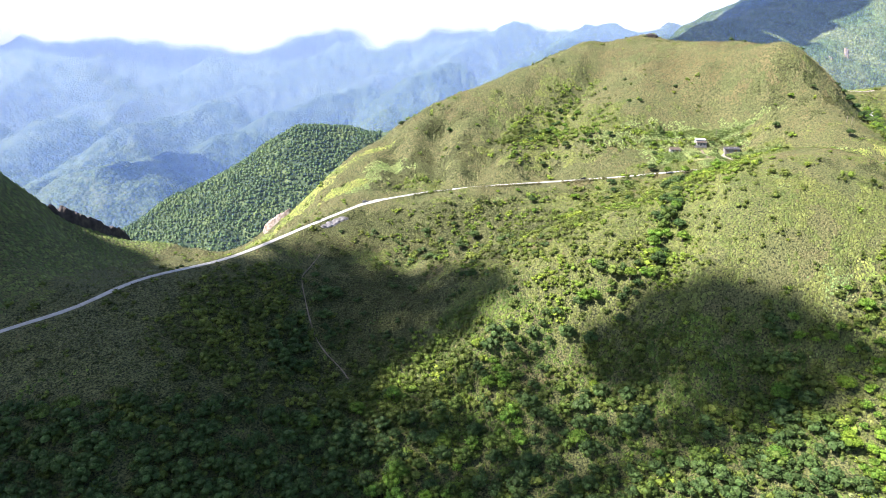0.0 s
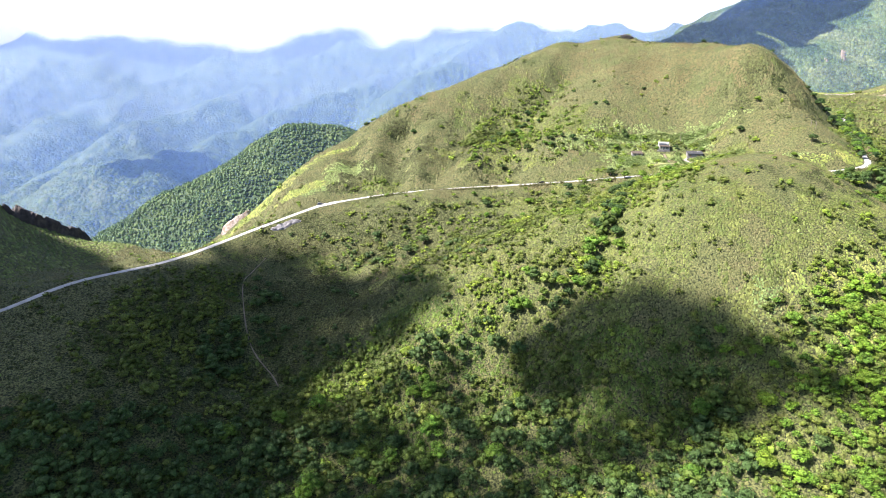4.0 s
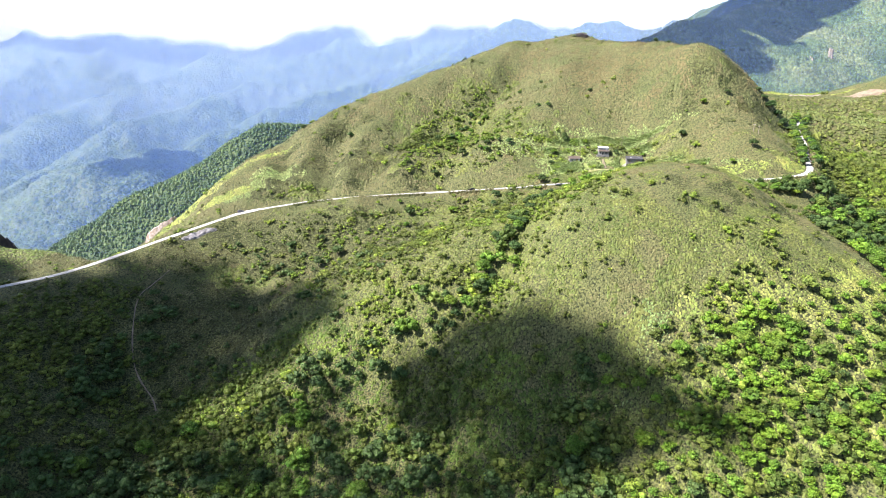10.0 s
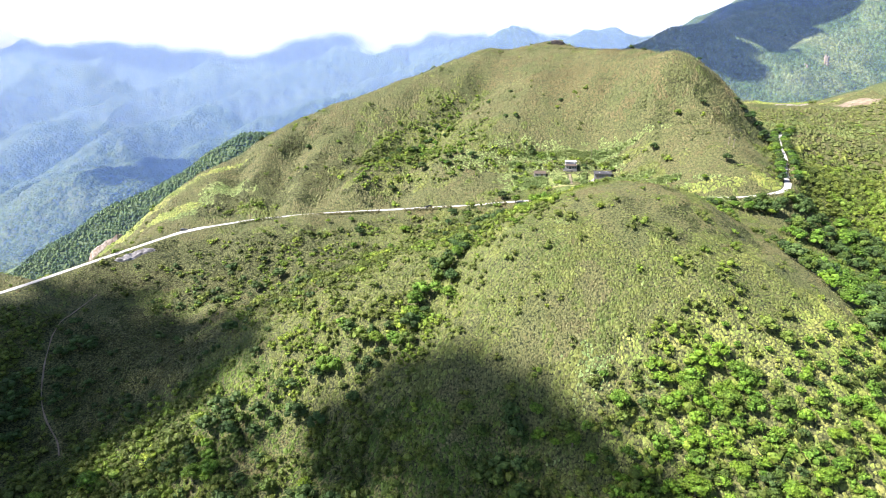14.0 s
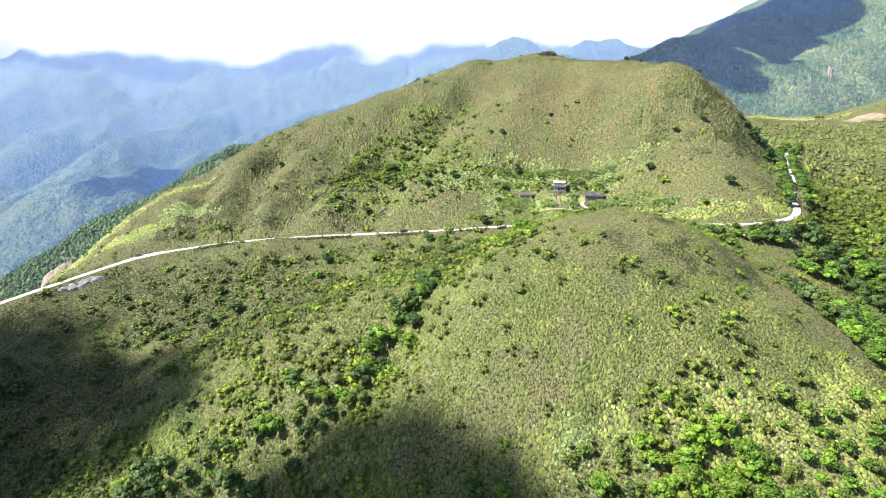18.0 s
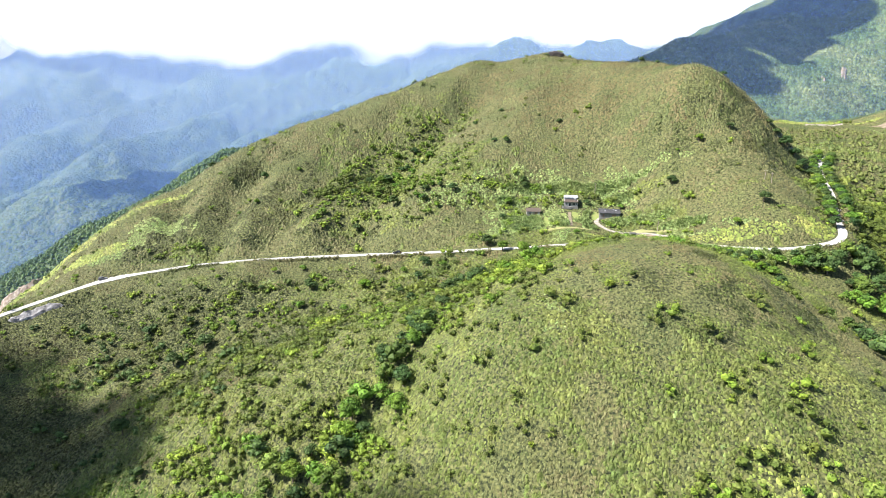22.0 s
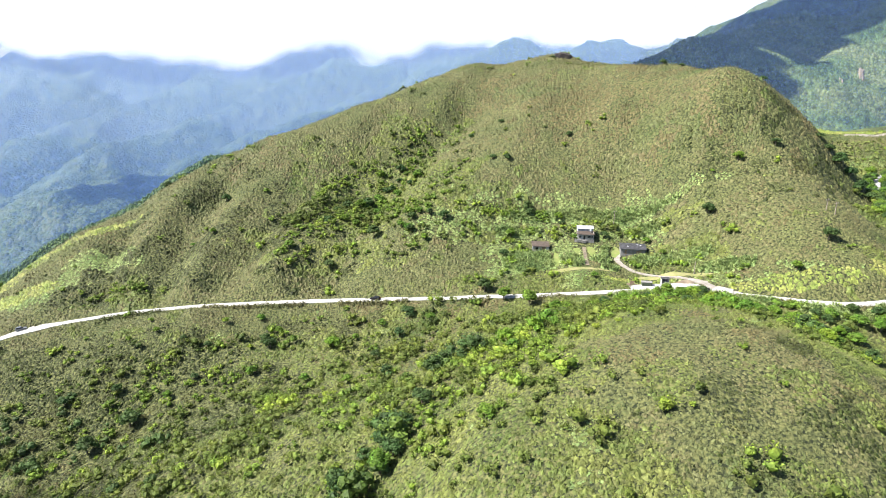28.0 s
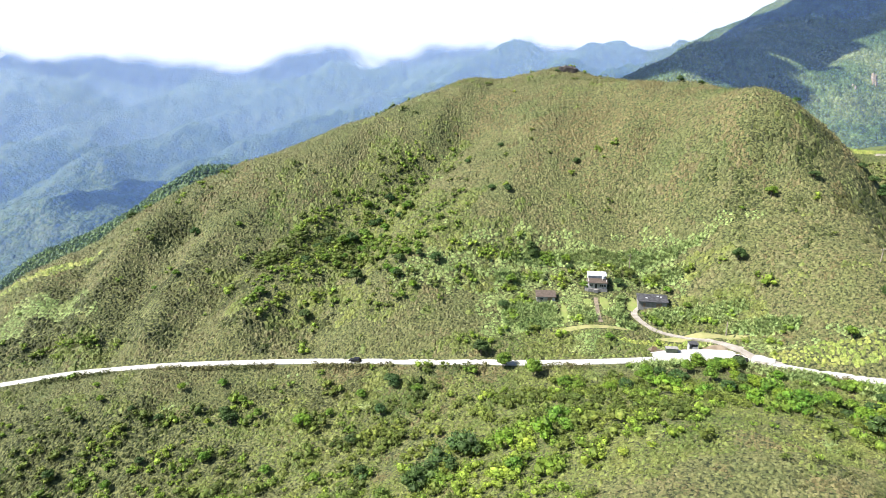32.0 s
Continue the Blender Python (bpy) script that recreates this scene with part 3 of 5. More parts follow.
PALE = [
    (-8, 8, 62, 24, -4, 0.85), (-60, 18, 30, 12, 12, 0.9), (-10, 30, 60, 9, -4, 0.6), (30, 22, 45, 8, -8, 0.55), (-230, 18, 28, 19, 20, 1.3), (-250, 0, 20, 8, 20, 0.6),
    (-5, -210, 30, 18, 0, 0.2), (20, -120, 30, 12, 0, 0.2), (0, -30, 52, 7, -3, 0.6), (-28, -16, 24, 7, 0, 0.7), (22, -16, 22, 6, 0, 0.6), (60, -45, 28, 8, -20, 0.6),
    (200, 90, 70, 40, 0, 0.6), (-70, -45, 26, 8, 0, 0.3),
]
DRY = [(25, 95, 70, 45, 20, 0.75), (60, 45, 40, 40, 0, 0.5), (-20, 135, 40, 25, 0, 0.6), (-175, -48, 50, 22, -10, 0.45), (-205, -70, 40, 24, 0, 0.4), (-105, -30, 50, 10, 0, 0.45), (10, -140, 45, 35, 0, 0.2), (-150, 90, 50, 18, -25, 0.4), (-200, -100, 40, 20, 0, 0.4)]
CANOPY = [
    (-330, -262, 110, 40, 0, 1.0), (-250, -238, 80, 34, 10, 1.0), (-262, -150, 17, 52, -6, 0.95), (-205, -232, 60, 30, 0, 1.0), (-150, -235, 60, 32, 0, 1.0), (-95, -254, 70, 24, 0, 0.95), (-30, -268, 70, 24, 0, 0.9),
    (2, -238, 44, 36, 0, 1.0), (40, -262, 60, 36, 0, 0.9), (-20, -226, 14, 9, 0, 0.6), (-100, -180, 26, 10, 30, 0.75), (-76, -146, 34, 6, 62, 0.8), (-175, -205, 26, 14, 10, 0.7), (-158, -194, 40, 24, 15, 0.6), (-60, -228, 30, 9, -10, 0.45),
    (120, -90, 55, 26, -30, 1.0), (100, -150, 40, 40, 0, 1.0), (90, -205, 40, 50, 0, 1.0), (66, -178, 10, 50, 10, 0.9), (22, -84, 50, 13, -10, 0.3), (-45, -98, 50, 16, -10, 0.3), (-112, -177, 16, 12, 0, 0.9), (-52, -214, 30, 8, -25, 0.5),
]


def ovals(rows, x, y):
    best = np.zeros(x.shape)
    for cx, cy, a, b, turn, thick in rows:
        c, s = math.cos(radians(turn)), math.sin(radians(turn))
        u, v = ((x - cx) * c + (y - cy) * s) / a, (-(x - cx) * s + (y - cy) * c) / b
        best = np.maximum(best, thick * np.clip(2.2 * (1 - np.sqrt(u * u + v * v)), 0, 1))
    return best


TRACK = polyline([(46, -50, -3.4), (40, -43, -4), (33, -34, -4.4), (25, -27, -5), (17, -20, -4.8), (13, -13, -4.3), (13, -8.5, -4), (16, -6, -3.4)], 1.0)
GARDEN_PATH = polyline([(-1, -17, -5.4), (-0.6, -10, -4.0), (0.2, -1.5, -2.0)], 1.0)
TRAIL = polyline([(-265, -87, 0), (-269, -101, 0), (-271, -112, 0), (-265, -132, 0), (-258, -149, 0), (-251, -159, 0), (-241, -168, 0), (-236, -175, 0)], 1.5)
LAWNS = [(-5, -20.5, 14, 2.2, -3, 1), (3.0, -4.5, 2.3, 5.0, 0, 1), (-13, -10, 1.8, 8.0, -5, 1), (13, -6, 3.0, 4.8, 0, 1), (-3.2, -3.5, 2.2, 2.6, 0, 1), (30, -29, 15, 2.6, -12, 1), (1.6, 4, 6.5, 5.5, 0, 1), (-18.5, 3.5, 6.5, 4.0, 0, 1), (20, -3, 8, 4.6, -8, 1), (23, -39.5, 13, 4.5, -4, 1)]


def clear(x, y, gap):
    """Where nothing may grow: the road, the tracks, the lawns and what is built."""
    ok = near_line(ROAD, x, y)[0] > ROAD_HALF + gap
    ok &= near_line(TRACK, x, y)[0] > 1.3 + gap
    ok &= near_line(GARDEN_PATH, x, y)[0] > 0.6 + gap
    ok &= near_line(TRAIL, x, y)[0] > 0.3 + gap
    return ok & (ovals(LAWNS, x, y) <= 0)


# ---- low cover: dwarf bamboo and silver grass over all the near hills ----
rng = np.random.default_rng(11)
x1, y1 = scatter(rng, -400, 290, -330, -18, 1.06)
keep = ((x1 > -285) & (x1 < 125) & (y1 > -262)) | (rng.random(len(x1)) < 0.4)
x1, y1 = x1[keep], y1[keep]
keep = (x1 < -70) | (x1 > 75) | (y1 < -235) | (y1 > -85)
x0, y0 = scatter(rng, -70, 75, -235, -85, 0.72)
x1, y1 = np.r_[x1[keep], x0], np.r_[y1[keep], y0]
x2, y2 = scatter(rng, -400, 290, -18, 215, 1.38)
x, y = np.r_[x1, x2], np.r_[y1, y2]
keep = (rise_to_north(x, y) > -0.45) & clear(x, y, 0.85) & (rng.random(len(x)) > 0.04)
x, y = x[keep], y[keep]
wood = np.maximum(ovals(WOODS, x, y), ovals(FOREST, x, y))
keep = rng.random(len(x)) > np.maximum(np.maximum(wood * 0.4, ovals(FOREST, x, y) * 0.45), ovals(CANOPY, x, y) * np.where(x > -45, 0.3, 0.7))
x, y = x[keep], y[keep]


def patchy(x, y, k):
    """Even chance in patches some metres wide."""
    return 0.8 * np.clip((fractal(x, y, 8, 3, k) - 0.5) * 2.6 + 0.5, 0, 1) + 0.2 * rng.random(len(x))


pale = ovals(PALE, x, y) + 0.45 * (fractal(x, y, 30, 3, 5) - 0.66)
is_pale = patchy(x, y, 0) < pale
p = np.c_[x, y, ground_z(x, y)]
size = rng.uniform(0.32, 0.80, len(x)) * (0.7 + 0.6 * fractal(x, y, 12, 2, 4)) * np.where(y < -18, np.where((x > -70) & (x < 75) & (y > -235) & (y < -85), 0.62, 1.0), 1.2)
dry = ovals(DRY, x, y) - 0.6 * ovals([(0, 0, 60, 40, 0, 1)], x, y) + 0.8 * (fractal(x, y, 34, 3, 1) - 0.48)
is_dry = ~is_pale & (patchy(x, y, 3) < dry)
is_short = patchy(x, y, 1) < 1.2 * ovals([(66, -50, 34, 5, -14, 0.8), (22, -31, 26, 3, -4, 0.8), (100, -52, 16, 7, 0, 0.7), (-290, 18, 44, 14, 42, 1), (-262, 2, 24, 9, 25, 0.9), (-335, -12, 26, 14, 30, 0.9), (228, 187, 55, 14, 5, 1.0), (-250, 44, 30, 6, 35, 0.6), (26, -228, 60, 40, 0, 0.55), (92, -190, 40, 60, 0, 0.5)], x, y)
# these ovals take in ground under cloud, where dark leaves deepen the shade
is_thicket_shade = ~is_short & (patchy(x, y, 2) < ovals([(-190, -62, 84, 38, -8, 1.2), (-225, -135, 56, 48, 0, 1.1), (-310, -180, 100, 80, 0, 1.0), (-120, -38, 50, 12, 0, 0.5), (-130, -105, 50, 30, 20, 0.6), (-250, -60, 50, 34, -8, 1.0), (-165, 18, 62, 26, 5, 0.7), (-225, 5, 26, 16, 10, 0.7), (-120, -5, 40, 12, 0, 0.4), (82, 22, 42, 34, 0, 0.5), (-170, 55, 60, 34, -25, 0.5), (-205, 35, 50, 28, -15, 0.5), (-165, -82, 84, 44, -4, 0.7), (112, 35, 26, 34, 0, 0.5), (15, -150, 46, 34, 0, 0.22)], x, y) * 0.95)
is_pale, is_dry = is_pale & ~is_short & ~is_thicket_shade, is_dry & ~is_short & ~is_thicket_shade
lush = 0.7 * ovals([(5, -28, 60, 20, 0, 1)], x, y) + ovals([(a, b, c * 1.5, d * 1.6, e, 1.0) for a, b, c, d, e, _ in WOODS], x, y) * 0.75 + np.where(y < -40, 0.22, 0) + 1.3 * ovals(FOREST, x, y) + np.where(y < -205, 0.4, 0) + 0.9 * (fractal(x, y, 24, 3, 2) - 0.5)
is_lush = ~is_pale & ~is_dry & ~is_short & ~is_thicket_shade & (patchy(x, y, 5) < lush)
size = np.where(is_lush, size * rng.uniform(0.9, 1.7, len(x)), size)


def thicket(name, pick):
    """Low uneven clumps with standing blades and sprays."""
    near_by, off = pick & (y < -18), pick & (y >= -18)
    return tri_mesh(name, mounds(rng, p[near_by, :2], size[near_by] * 1.0, 1, 0.68, 0.4), tufts(rng, p[near_by], size[near_by] * 1.7, 7, 0.65),
                    mounds(rng, p[off, :2], size[off] * 1.15, 1, 0.62, 0.4), tufts(rng, p[off], size[off] * 1.75, 6, 0.6), smooth=False)


dry_bamboo = new("dry_bamboo", thicket("dry_bamboo", is_dry))
dry_bamboo.data.materials.append(MAT_DRY)
tagged(dry_bamboo, "brownish drying dwarf bamboo on the open faces", "bamboo", kind="stuff")
bamboo = new("dwarf_bamboo", thicket("dwarf_bamboo", ~is_pale & ~is_dry & ~is_lush & ~is_short & ~is_thicket_shade))
bamboo.data.materials.append(MAT_BAMBOO)
tagged(bamboo, "olive green dwarf bamboo thicket covering the hills", "bamboo", kind="stuff")
is_deep = is_lush & (x < -45) & ((ovals(FOREST, x, y) > 0.1) | (y < -212))
is_lush &= ~is_deep
under = new("under_shrubs", thicket("under_shrubs", is_deep))
under.data.materials.append(MAT_BUSH)
tagged(under, "dense green undergrowth of the lower slopes", "shrub", kind="stuff")
shrub = new("low_shrubs", thicket("low_shrubs", is_lush))
shrub.data.materials.append(MAT_SHRUB)
tagged(shrub, "low green shrubs growing among the bamboo", "shrub", kind="stuff")
short = new("short_grass", tri_mesh("short_grass", mounds(rng, p[is_short, :2], size[is_short] * 1.2, 1)))
short.data.materials.append(MAT_MEADOW)
tagged(short, "short yellow-green grass on the slope above the pass", "grass", kind="stuff")
dusky = new("dusky_thicket", thicket("dusky_thicket", is_thicket_shade))
dusky.data.materials.append(MAT_THICKET_SHADE)
tagged(dusky, "dark brownish thicket below the road, its colour also deepening shade", "shrub", kind="stuff")
reed = new("silver_grass", tri_mesh("silver_grass", mounds(rng, p[is_pale, :2], size[is_pale], 1, 0.65), tufts(rng, p[is_pale], size[is_pale] * 1.7, 22, 0.8)))
reed.data.materials.append(MAT_REED)
tagged(reed, "pale green silver grass in tall tufts", "grass", kind="stuff")

# ---- taller growth along the road's lower edge ----
along = np.gradient(ROAD[:, :2], axis=0)
along /= np.linalg.norm(along, axis=1, keepdims=True)
right = np.c_[along[:, 1], -along[:, 0]]
rows = []
for k in range(5):
    off = ROAD_HALF + rng.uniform(0.35, 2.6, len(ROAD))
    q = ROAD[:, :2] + right * off[:, None] + rng.normal(0, 0.5, (len(ROAD), 2))
    rows.append(q)
q = np.vstack(rows)
here = np.tile(fractal(ROAD[:, 0], ROAD[:, 1], 22, 2, 6), 5)
keep = (q[:, 0] > -212) & (here > 0.50) & (ovals(LAWNS, q[:, 0], q[:, 1]) <= 0) & (near_line(ROAD, q[:, 0], q[:, 1])[0] > ROAD_HALF + 0.2) & (near_line(TRACK, q[:, 0], q[:, 1])[0] > 2.2)
q, here = q[keep], here[keep]
tall = rng.uniform(0.8, 1.5, len(q)) * np.where(q[:, 0] > 108, 2.2, 1.0)
hedge = new("roadside_bamboo", tri_mesh("roadside_bamboo", leaf_shells(rng, np.c_[q, ground_z(q[:, 0], q[:, 1]) + 0.3], np.c_[tall * 0.8, tall * 0.8, tall], 18, tall * 0.26, 0.1, 0.4, 0.35)))
hedge.data.materials.append(MAT_BAMBOO)
tagged(hedge, "tall bamboo growing along the road edge", "bamboo", kind="stuff")

# ---- bushes and woods ----
def bushes(name, label, rows_xy, size, mat, count, flat=0.8, leaf=1.0):
    bx, by = rows_xy
    lobes, n = 3, len(bx)
    turn = rng.random((n, 1)) * 6.28 + np.arange(lobes) * 2.1 + rng.normal(0, 0.3, (n, lobes))
    out = size[:, None] * rng.uniform(0.3, 0.75, (n, lobes))
    lx, ly = (bx[:, None] + out * np.cos(turn)).ravel(), (by[:, None] + out * np.sin(turn)).ravel()
    size = (size[:, None] * rng.uniform(0.45, 0.85, (n, lobes))).ravel()
    c = np.c_[lx, ly, ground_z(lx, ly) + 0.3 + size * rng.uniform(0.45, 0.9, n * lobes)]
    ob = new(name, tri_mesh(name, cores(rng, c, np.c_[size, size, size * flat] * 0.60, False, 0.3), leaf_shells(rng, c, np.c_[size, size, size * flat], count, (0.10 + size * 0.095) * leaf, 0.25, 0.42, 0.75), smooth=False))
    ob.data.materials.append(mat)
    return tagged(ob, label, "bush", kind="stuff")


x, y = scatter(rng, -400, 290, -330, 200, 3.2)
wood, forest = ovals(WOODS, x, y), ovals(FOREST, x, y)
lone = 0.05 * np.clip(3 * (fractal(x, y, 50, 3, 6) - 0.4), 0, 1)
lone = np.where(y < -30, lone * 3.4 + 0.02, lone * 1.3) + 0.09 * ovals([(-195, -75, 90, 40, -8, 1.0), (-110, -70, 60, 30, 0, 0.7), (-60, -120, 40, 40, 20, 0.5)], x, y)
lone = np.where((x > -38) & (y > -215) & (y < -84), lone * 0.3, lone)
lone = lone + 0.14 * ovals([(-95, -80, 85, 55, 0, 1.0), (-70, -135, 60, 40, 20, 0.8)], x, y)
want = np.maximum(np.maximum(wood * np.clip(4.5 * fractal(x, y, 16, 2, 7) - 1.35, 0.25, 1.2), forest), lone)
keep = (rng.random(len(x)) < want * np.where(forest > 0.3, np.where(x < -180, 0.95, 0.72), 1.0)) & clear(x, y, 1.2) & ((rise_to_north(x, y) > -0.5) | (y < 100))
keep &= rng.random(len(x)) > np.where((x > -50) & (x < 60), 0.2, 0.75) * ovals(CANOPY, x, y)
x, y, forest = x[keep], y[keep], forest[keep]
size = 0.9 + 2.1 * rng.random(len(x)) ** 1.6 + forest * rng.uniform(0.3, 1.9, len(x))
bright = (fractal(x, y, 22, 3, 3) + rng.normal(0, 0.10, len(x))) > np.where(y < -195, np.where((x > -15) & (y > -238), 0.56, 0.68), np.where((x > -20) | (y > -95), 0.50, 0.57))
# only the dark leaf colour in the shaded west, deepening the shade there
bright &= (x > -225) | (y > -100)
bushes("dark_bushes", "dark green bushes filling the gullies and lower slopes", (x[~bright], y[~bright]), size[~bright], MAT_BUSH, 32)
bushes("bright_bushes", "fresh green bushes scattered among the thicket", (x[bright], y[bright]), size[bright] * 0.95, MAT_LUSH, 32)

hedge_at = [(-6.8, -12.5, 5.0, 6.5, 0, 1), (8.6, -5, 2.6, 4.6, -15, 1), (5.4, -11.5, 4.2, 4.4, -15, 1), (7, -20, 4, 2.6, 0, 1), (-25, -10, 13, 10, 0, 1), (23, -15.5, 9, 5.6, -4, 1), (37, -18, 12, 5.0, -8, 1), (-27, 13, 12, 4, 0, 0.8), (-8, 22, 40, 3.5, -3, 0.9), (22, 17, 30, 3, -5, 0.8), (28, 6, 9, 4, 0, 0.8), (48, -31, 12, 4, -25, 0.8), (18, -49.5, 22, 2.6, -3, 0.8), (46, -57, 14, 3, -25, 0.8), (66, -68, 18, 4, -20, 1), (88, -71, 14, 4, 0, 1)]
hx, hy = scatter(rng, -50, 105, -78, 28, 1.1)
keep = (rng.random(len(hx)) < 1.6 * ovals(hedge_at, hx, hy)) & clear(hx, hy, 0.3)
hx, hy = hx[keep], hy[keep]
reeds = patchy(hx, hy, 4) < 0.80
rx, ry = hx[reeds], hy[reeds]
tall = rng.uniform(1.5, 2.5, len(rx)) * (0.75 + 0.5 * fractal(rx, ry, 7, 2, 3))
stand = new("tall_reeds", tri_mesh("tall_reeds", mounds(rng, np.c_[rx, ry], np.full(len(rx), 0.75), 2, 1.0), mounds(rng, np.c_[rx, ry], tall * 0.42, 1, 1.6), tufts(rng, np.c_[rx, ry, ground_z(rx, ry)], tall, 44, 0.34)))
stand.data.materials.append(MAT_REED)
tagged(stand, "tall pale green reeds standing round the terrace", "reeds", kind="stuff")
hx, hy = hx[~reeds][::2], hy[~reeds][::2]
bushes("garden_shrubs", "green shrubs growing round the house", (hx, hy), rng.uniform(1.0, 1.9, len(hx)), MAT_LUSH, 34, 0.8, 0.7)

# ---- closed woods of the lower slopes: broad crowns of several lobes ----
def canopy(name, label, bx, by, wide, mat):
    """Crowns standing side by side, each a dome of six lobes with leaf sprays."""
    lobes, n = 6, len(bx)
    turn = rng.random((n, 1)) * 6.28 + np.arange(lobes) * 1.257 + rng.normal(0, 0.25, (n, lobes))
    out = wide[:, None] * np.where(np.arange(lobes) == 0, 0.08, rng.uniform(0.38, 0.62, (n, lobes)))
    up = wide[:, None] * np.where(np.arange(lobes) == 0, 1.15, rng.uniform(0.55, 0.95, (n, lobes)))
    lx, ly = (bx[:, None] + out * np.cos(turn)).ravel(), (by[:, None] + out * np.sin(turn)).ravel()
    c = np.c_[lx, ly, (ground_z(bx, by)[:, None] + up).ravel() + 0.4]
    r = (wide[:, None] * rng.uniform(0.42, 0.62, (n, lobes))).ravel()
    ob = new(name, tri_mesh(name, cores(rng, c, np.c_[r, r, r * 0.8] * 0.68, False, 0.25), leaf_shells(rng, c, np.c_[r, r, r * 0.82], 34, 0.13 + r * 0.11, 0.15, 0.34, 0.65), smooth=False))
    ob.data.materials.append(mat)
    return tagged(ob, label, "forest", kind="stuff")


cx, cy = scatter(rng, -440, 150, -320, -60, 5.4)
keep = (rng.random(len(cx)) < 1.1 * ovals(CANOPY, cx, cy)) & clear(cx, cy, 4.0)
cx, cy = cx[keep], cy[keep]
nx, ny = scatter(rng, -32, 62, -275, -198, 3.9)
keep = rng.random(len(nx)) < 0.85 * ovals([(8, -240, 46, 36, 0, 1), (44, -250, 34, 44, 0, 1)], nx, ny)
wide = np.r_[(2.1 + 2.9 * rng.random(len(cx)) ** 1.4) * np.where((cx > -45) & (cx < 60), 0.74, 1.0), rng.uniform(1.2, 2.4, int(keep.sum()))]
cx, cy = np.r_[cx, nx[keep]], np.r_[cy, ny[keep]]
# crown colour darkened in the shaded west, lightened on the sunlit east
tone_and_light = 0.6 * fractal(cx, cy, 20, 2, 6) + 0.4 * rng.random(len(cx)) - np.where(cx < -225, 0.28, 0) + np.where((cx > -45) & (cx < 60), 0.22, -0.02) - np.where((cx > -150) & (cx < -45), 0.10, 0)
for name, label, pick, mat in (("dark_canopy", "closed dark green broadleaf wood on the lower slope", tone_and_light < 0.48, MAT_DARK), ("green_canopy", "green broadleaf crowns of the lower wood", (tone_and_light >= 0.48) & (tone_and_light < 0.62), MAT_BUSH),
                               ("bright_canopy", "bright green broadleaf crowns of the lower wood", (tone_and_light >= 0.62) & (tone_and_light < 0.78), MAT_MID),
                               ("lime_canopy", "sunlit yellow-green crowns of the lower wood", tone_and_light >= 0.78, MAT_LIME)):
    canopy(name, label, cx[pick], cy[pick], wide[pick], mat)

# ---- single trees ----
def part(name, me, mat, parent, label=""):
    ob = new(name, me)
    if mat:
        ob.data.materials.append(mat)
    ob.parent = parent
    return tagged(ob, label)


def stem(points):
    """A tapered round limb along rows of (x, y, z, radius)."""
    verts, faces, k = [], [], 7
    for px, py, pz, pr in points:
        for a in range(k):
            verts.append((px + pr * math.cos(2 * math.pi * a / k), py + pr * math.sin(2 * math.pi * a / k), pz))
    for r in range(len(points) - 1):
        for a in range(k):
            i, j = r * k + a, r * k + (a + 1) % k
            faces += [(i, j, j + k), (i, j + k, i + k)]
    return verts, faces


def tree_kind(seed, mat, label, lobes, tall):
    """One tree, a metre in half width: trunk with limbs, and a crown of leaf sprays in lobes."""
    r = np.random.default_rng(seed)
    root = new("tree")
    wood_v, wood_f = stem([(0, 0, -0.35, 0.09), (0.02, 0.01, 0.2, 0.07), (0.04, -0.02, 0.55, 0.05), (0.02, 0, 0.9 * tall, 0.02)])
    cent, radi = [], []
    for q in range(lobes):
        turn, out = q * 2.4 + r.uniform(-0.4, 0.4), 0.62 * math.sqrt((q + 0.3) / lobes)
        c = (out * math.cos(turn), out * math.sin(turn), tall * (0.95 - 0.75 * out * out + r.uniform(-0.12, 0.12)))
        cent.append(c)
        radi.append((s := r.uniform(0.30, 0.48), s, s * r.uniform(0.62, 0.85)))
        if q % 2:
            v, f = stem([(0.02, 0, 0.35 + 0.05 * q, 0.04), (c[0] * 0.5, c[1] * 0.5, 0.35 + c[2] * 0.45, 0.028), (c[0], c[1], c[2], 0.012)])
            base = len(wood_v)
            wood_v += v
            wood_f += [tuple(i + base for i in t) for t in f]
    part("trunk", mesh_from("trunk", wood_v, wood_f), MAT_BARK, root)
    tri = leaf_shells(r, np.array(cent), np.array(radi), 100, np.full(lobes, 0.062), 0.35, 0.36, 0.7)
    part("crown", tri_mesh("crown", cores(r, np.array(cent), np.array(radi) * 0.76, rough=0.28), tri, smooth=False), mat, root)
    return tagged(root, label, "tree")


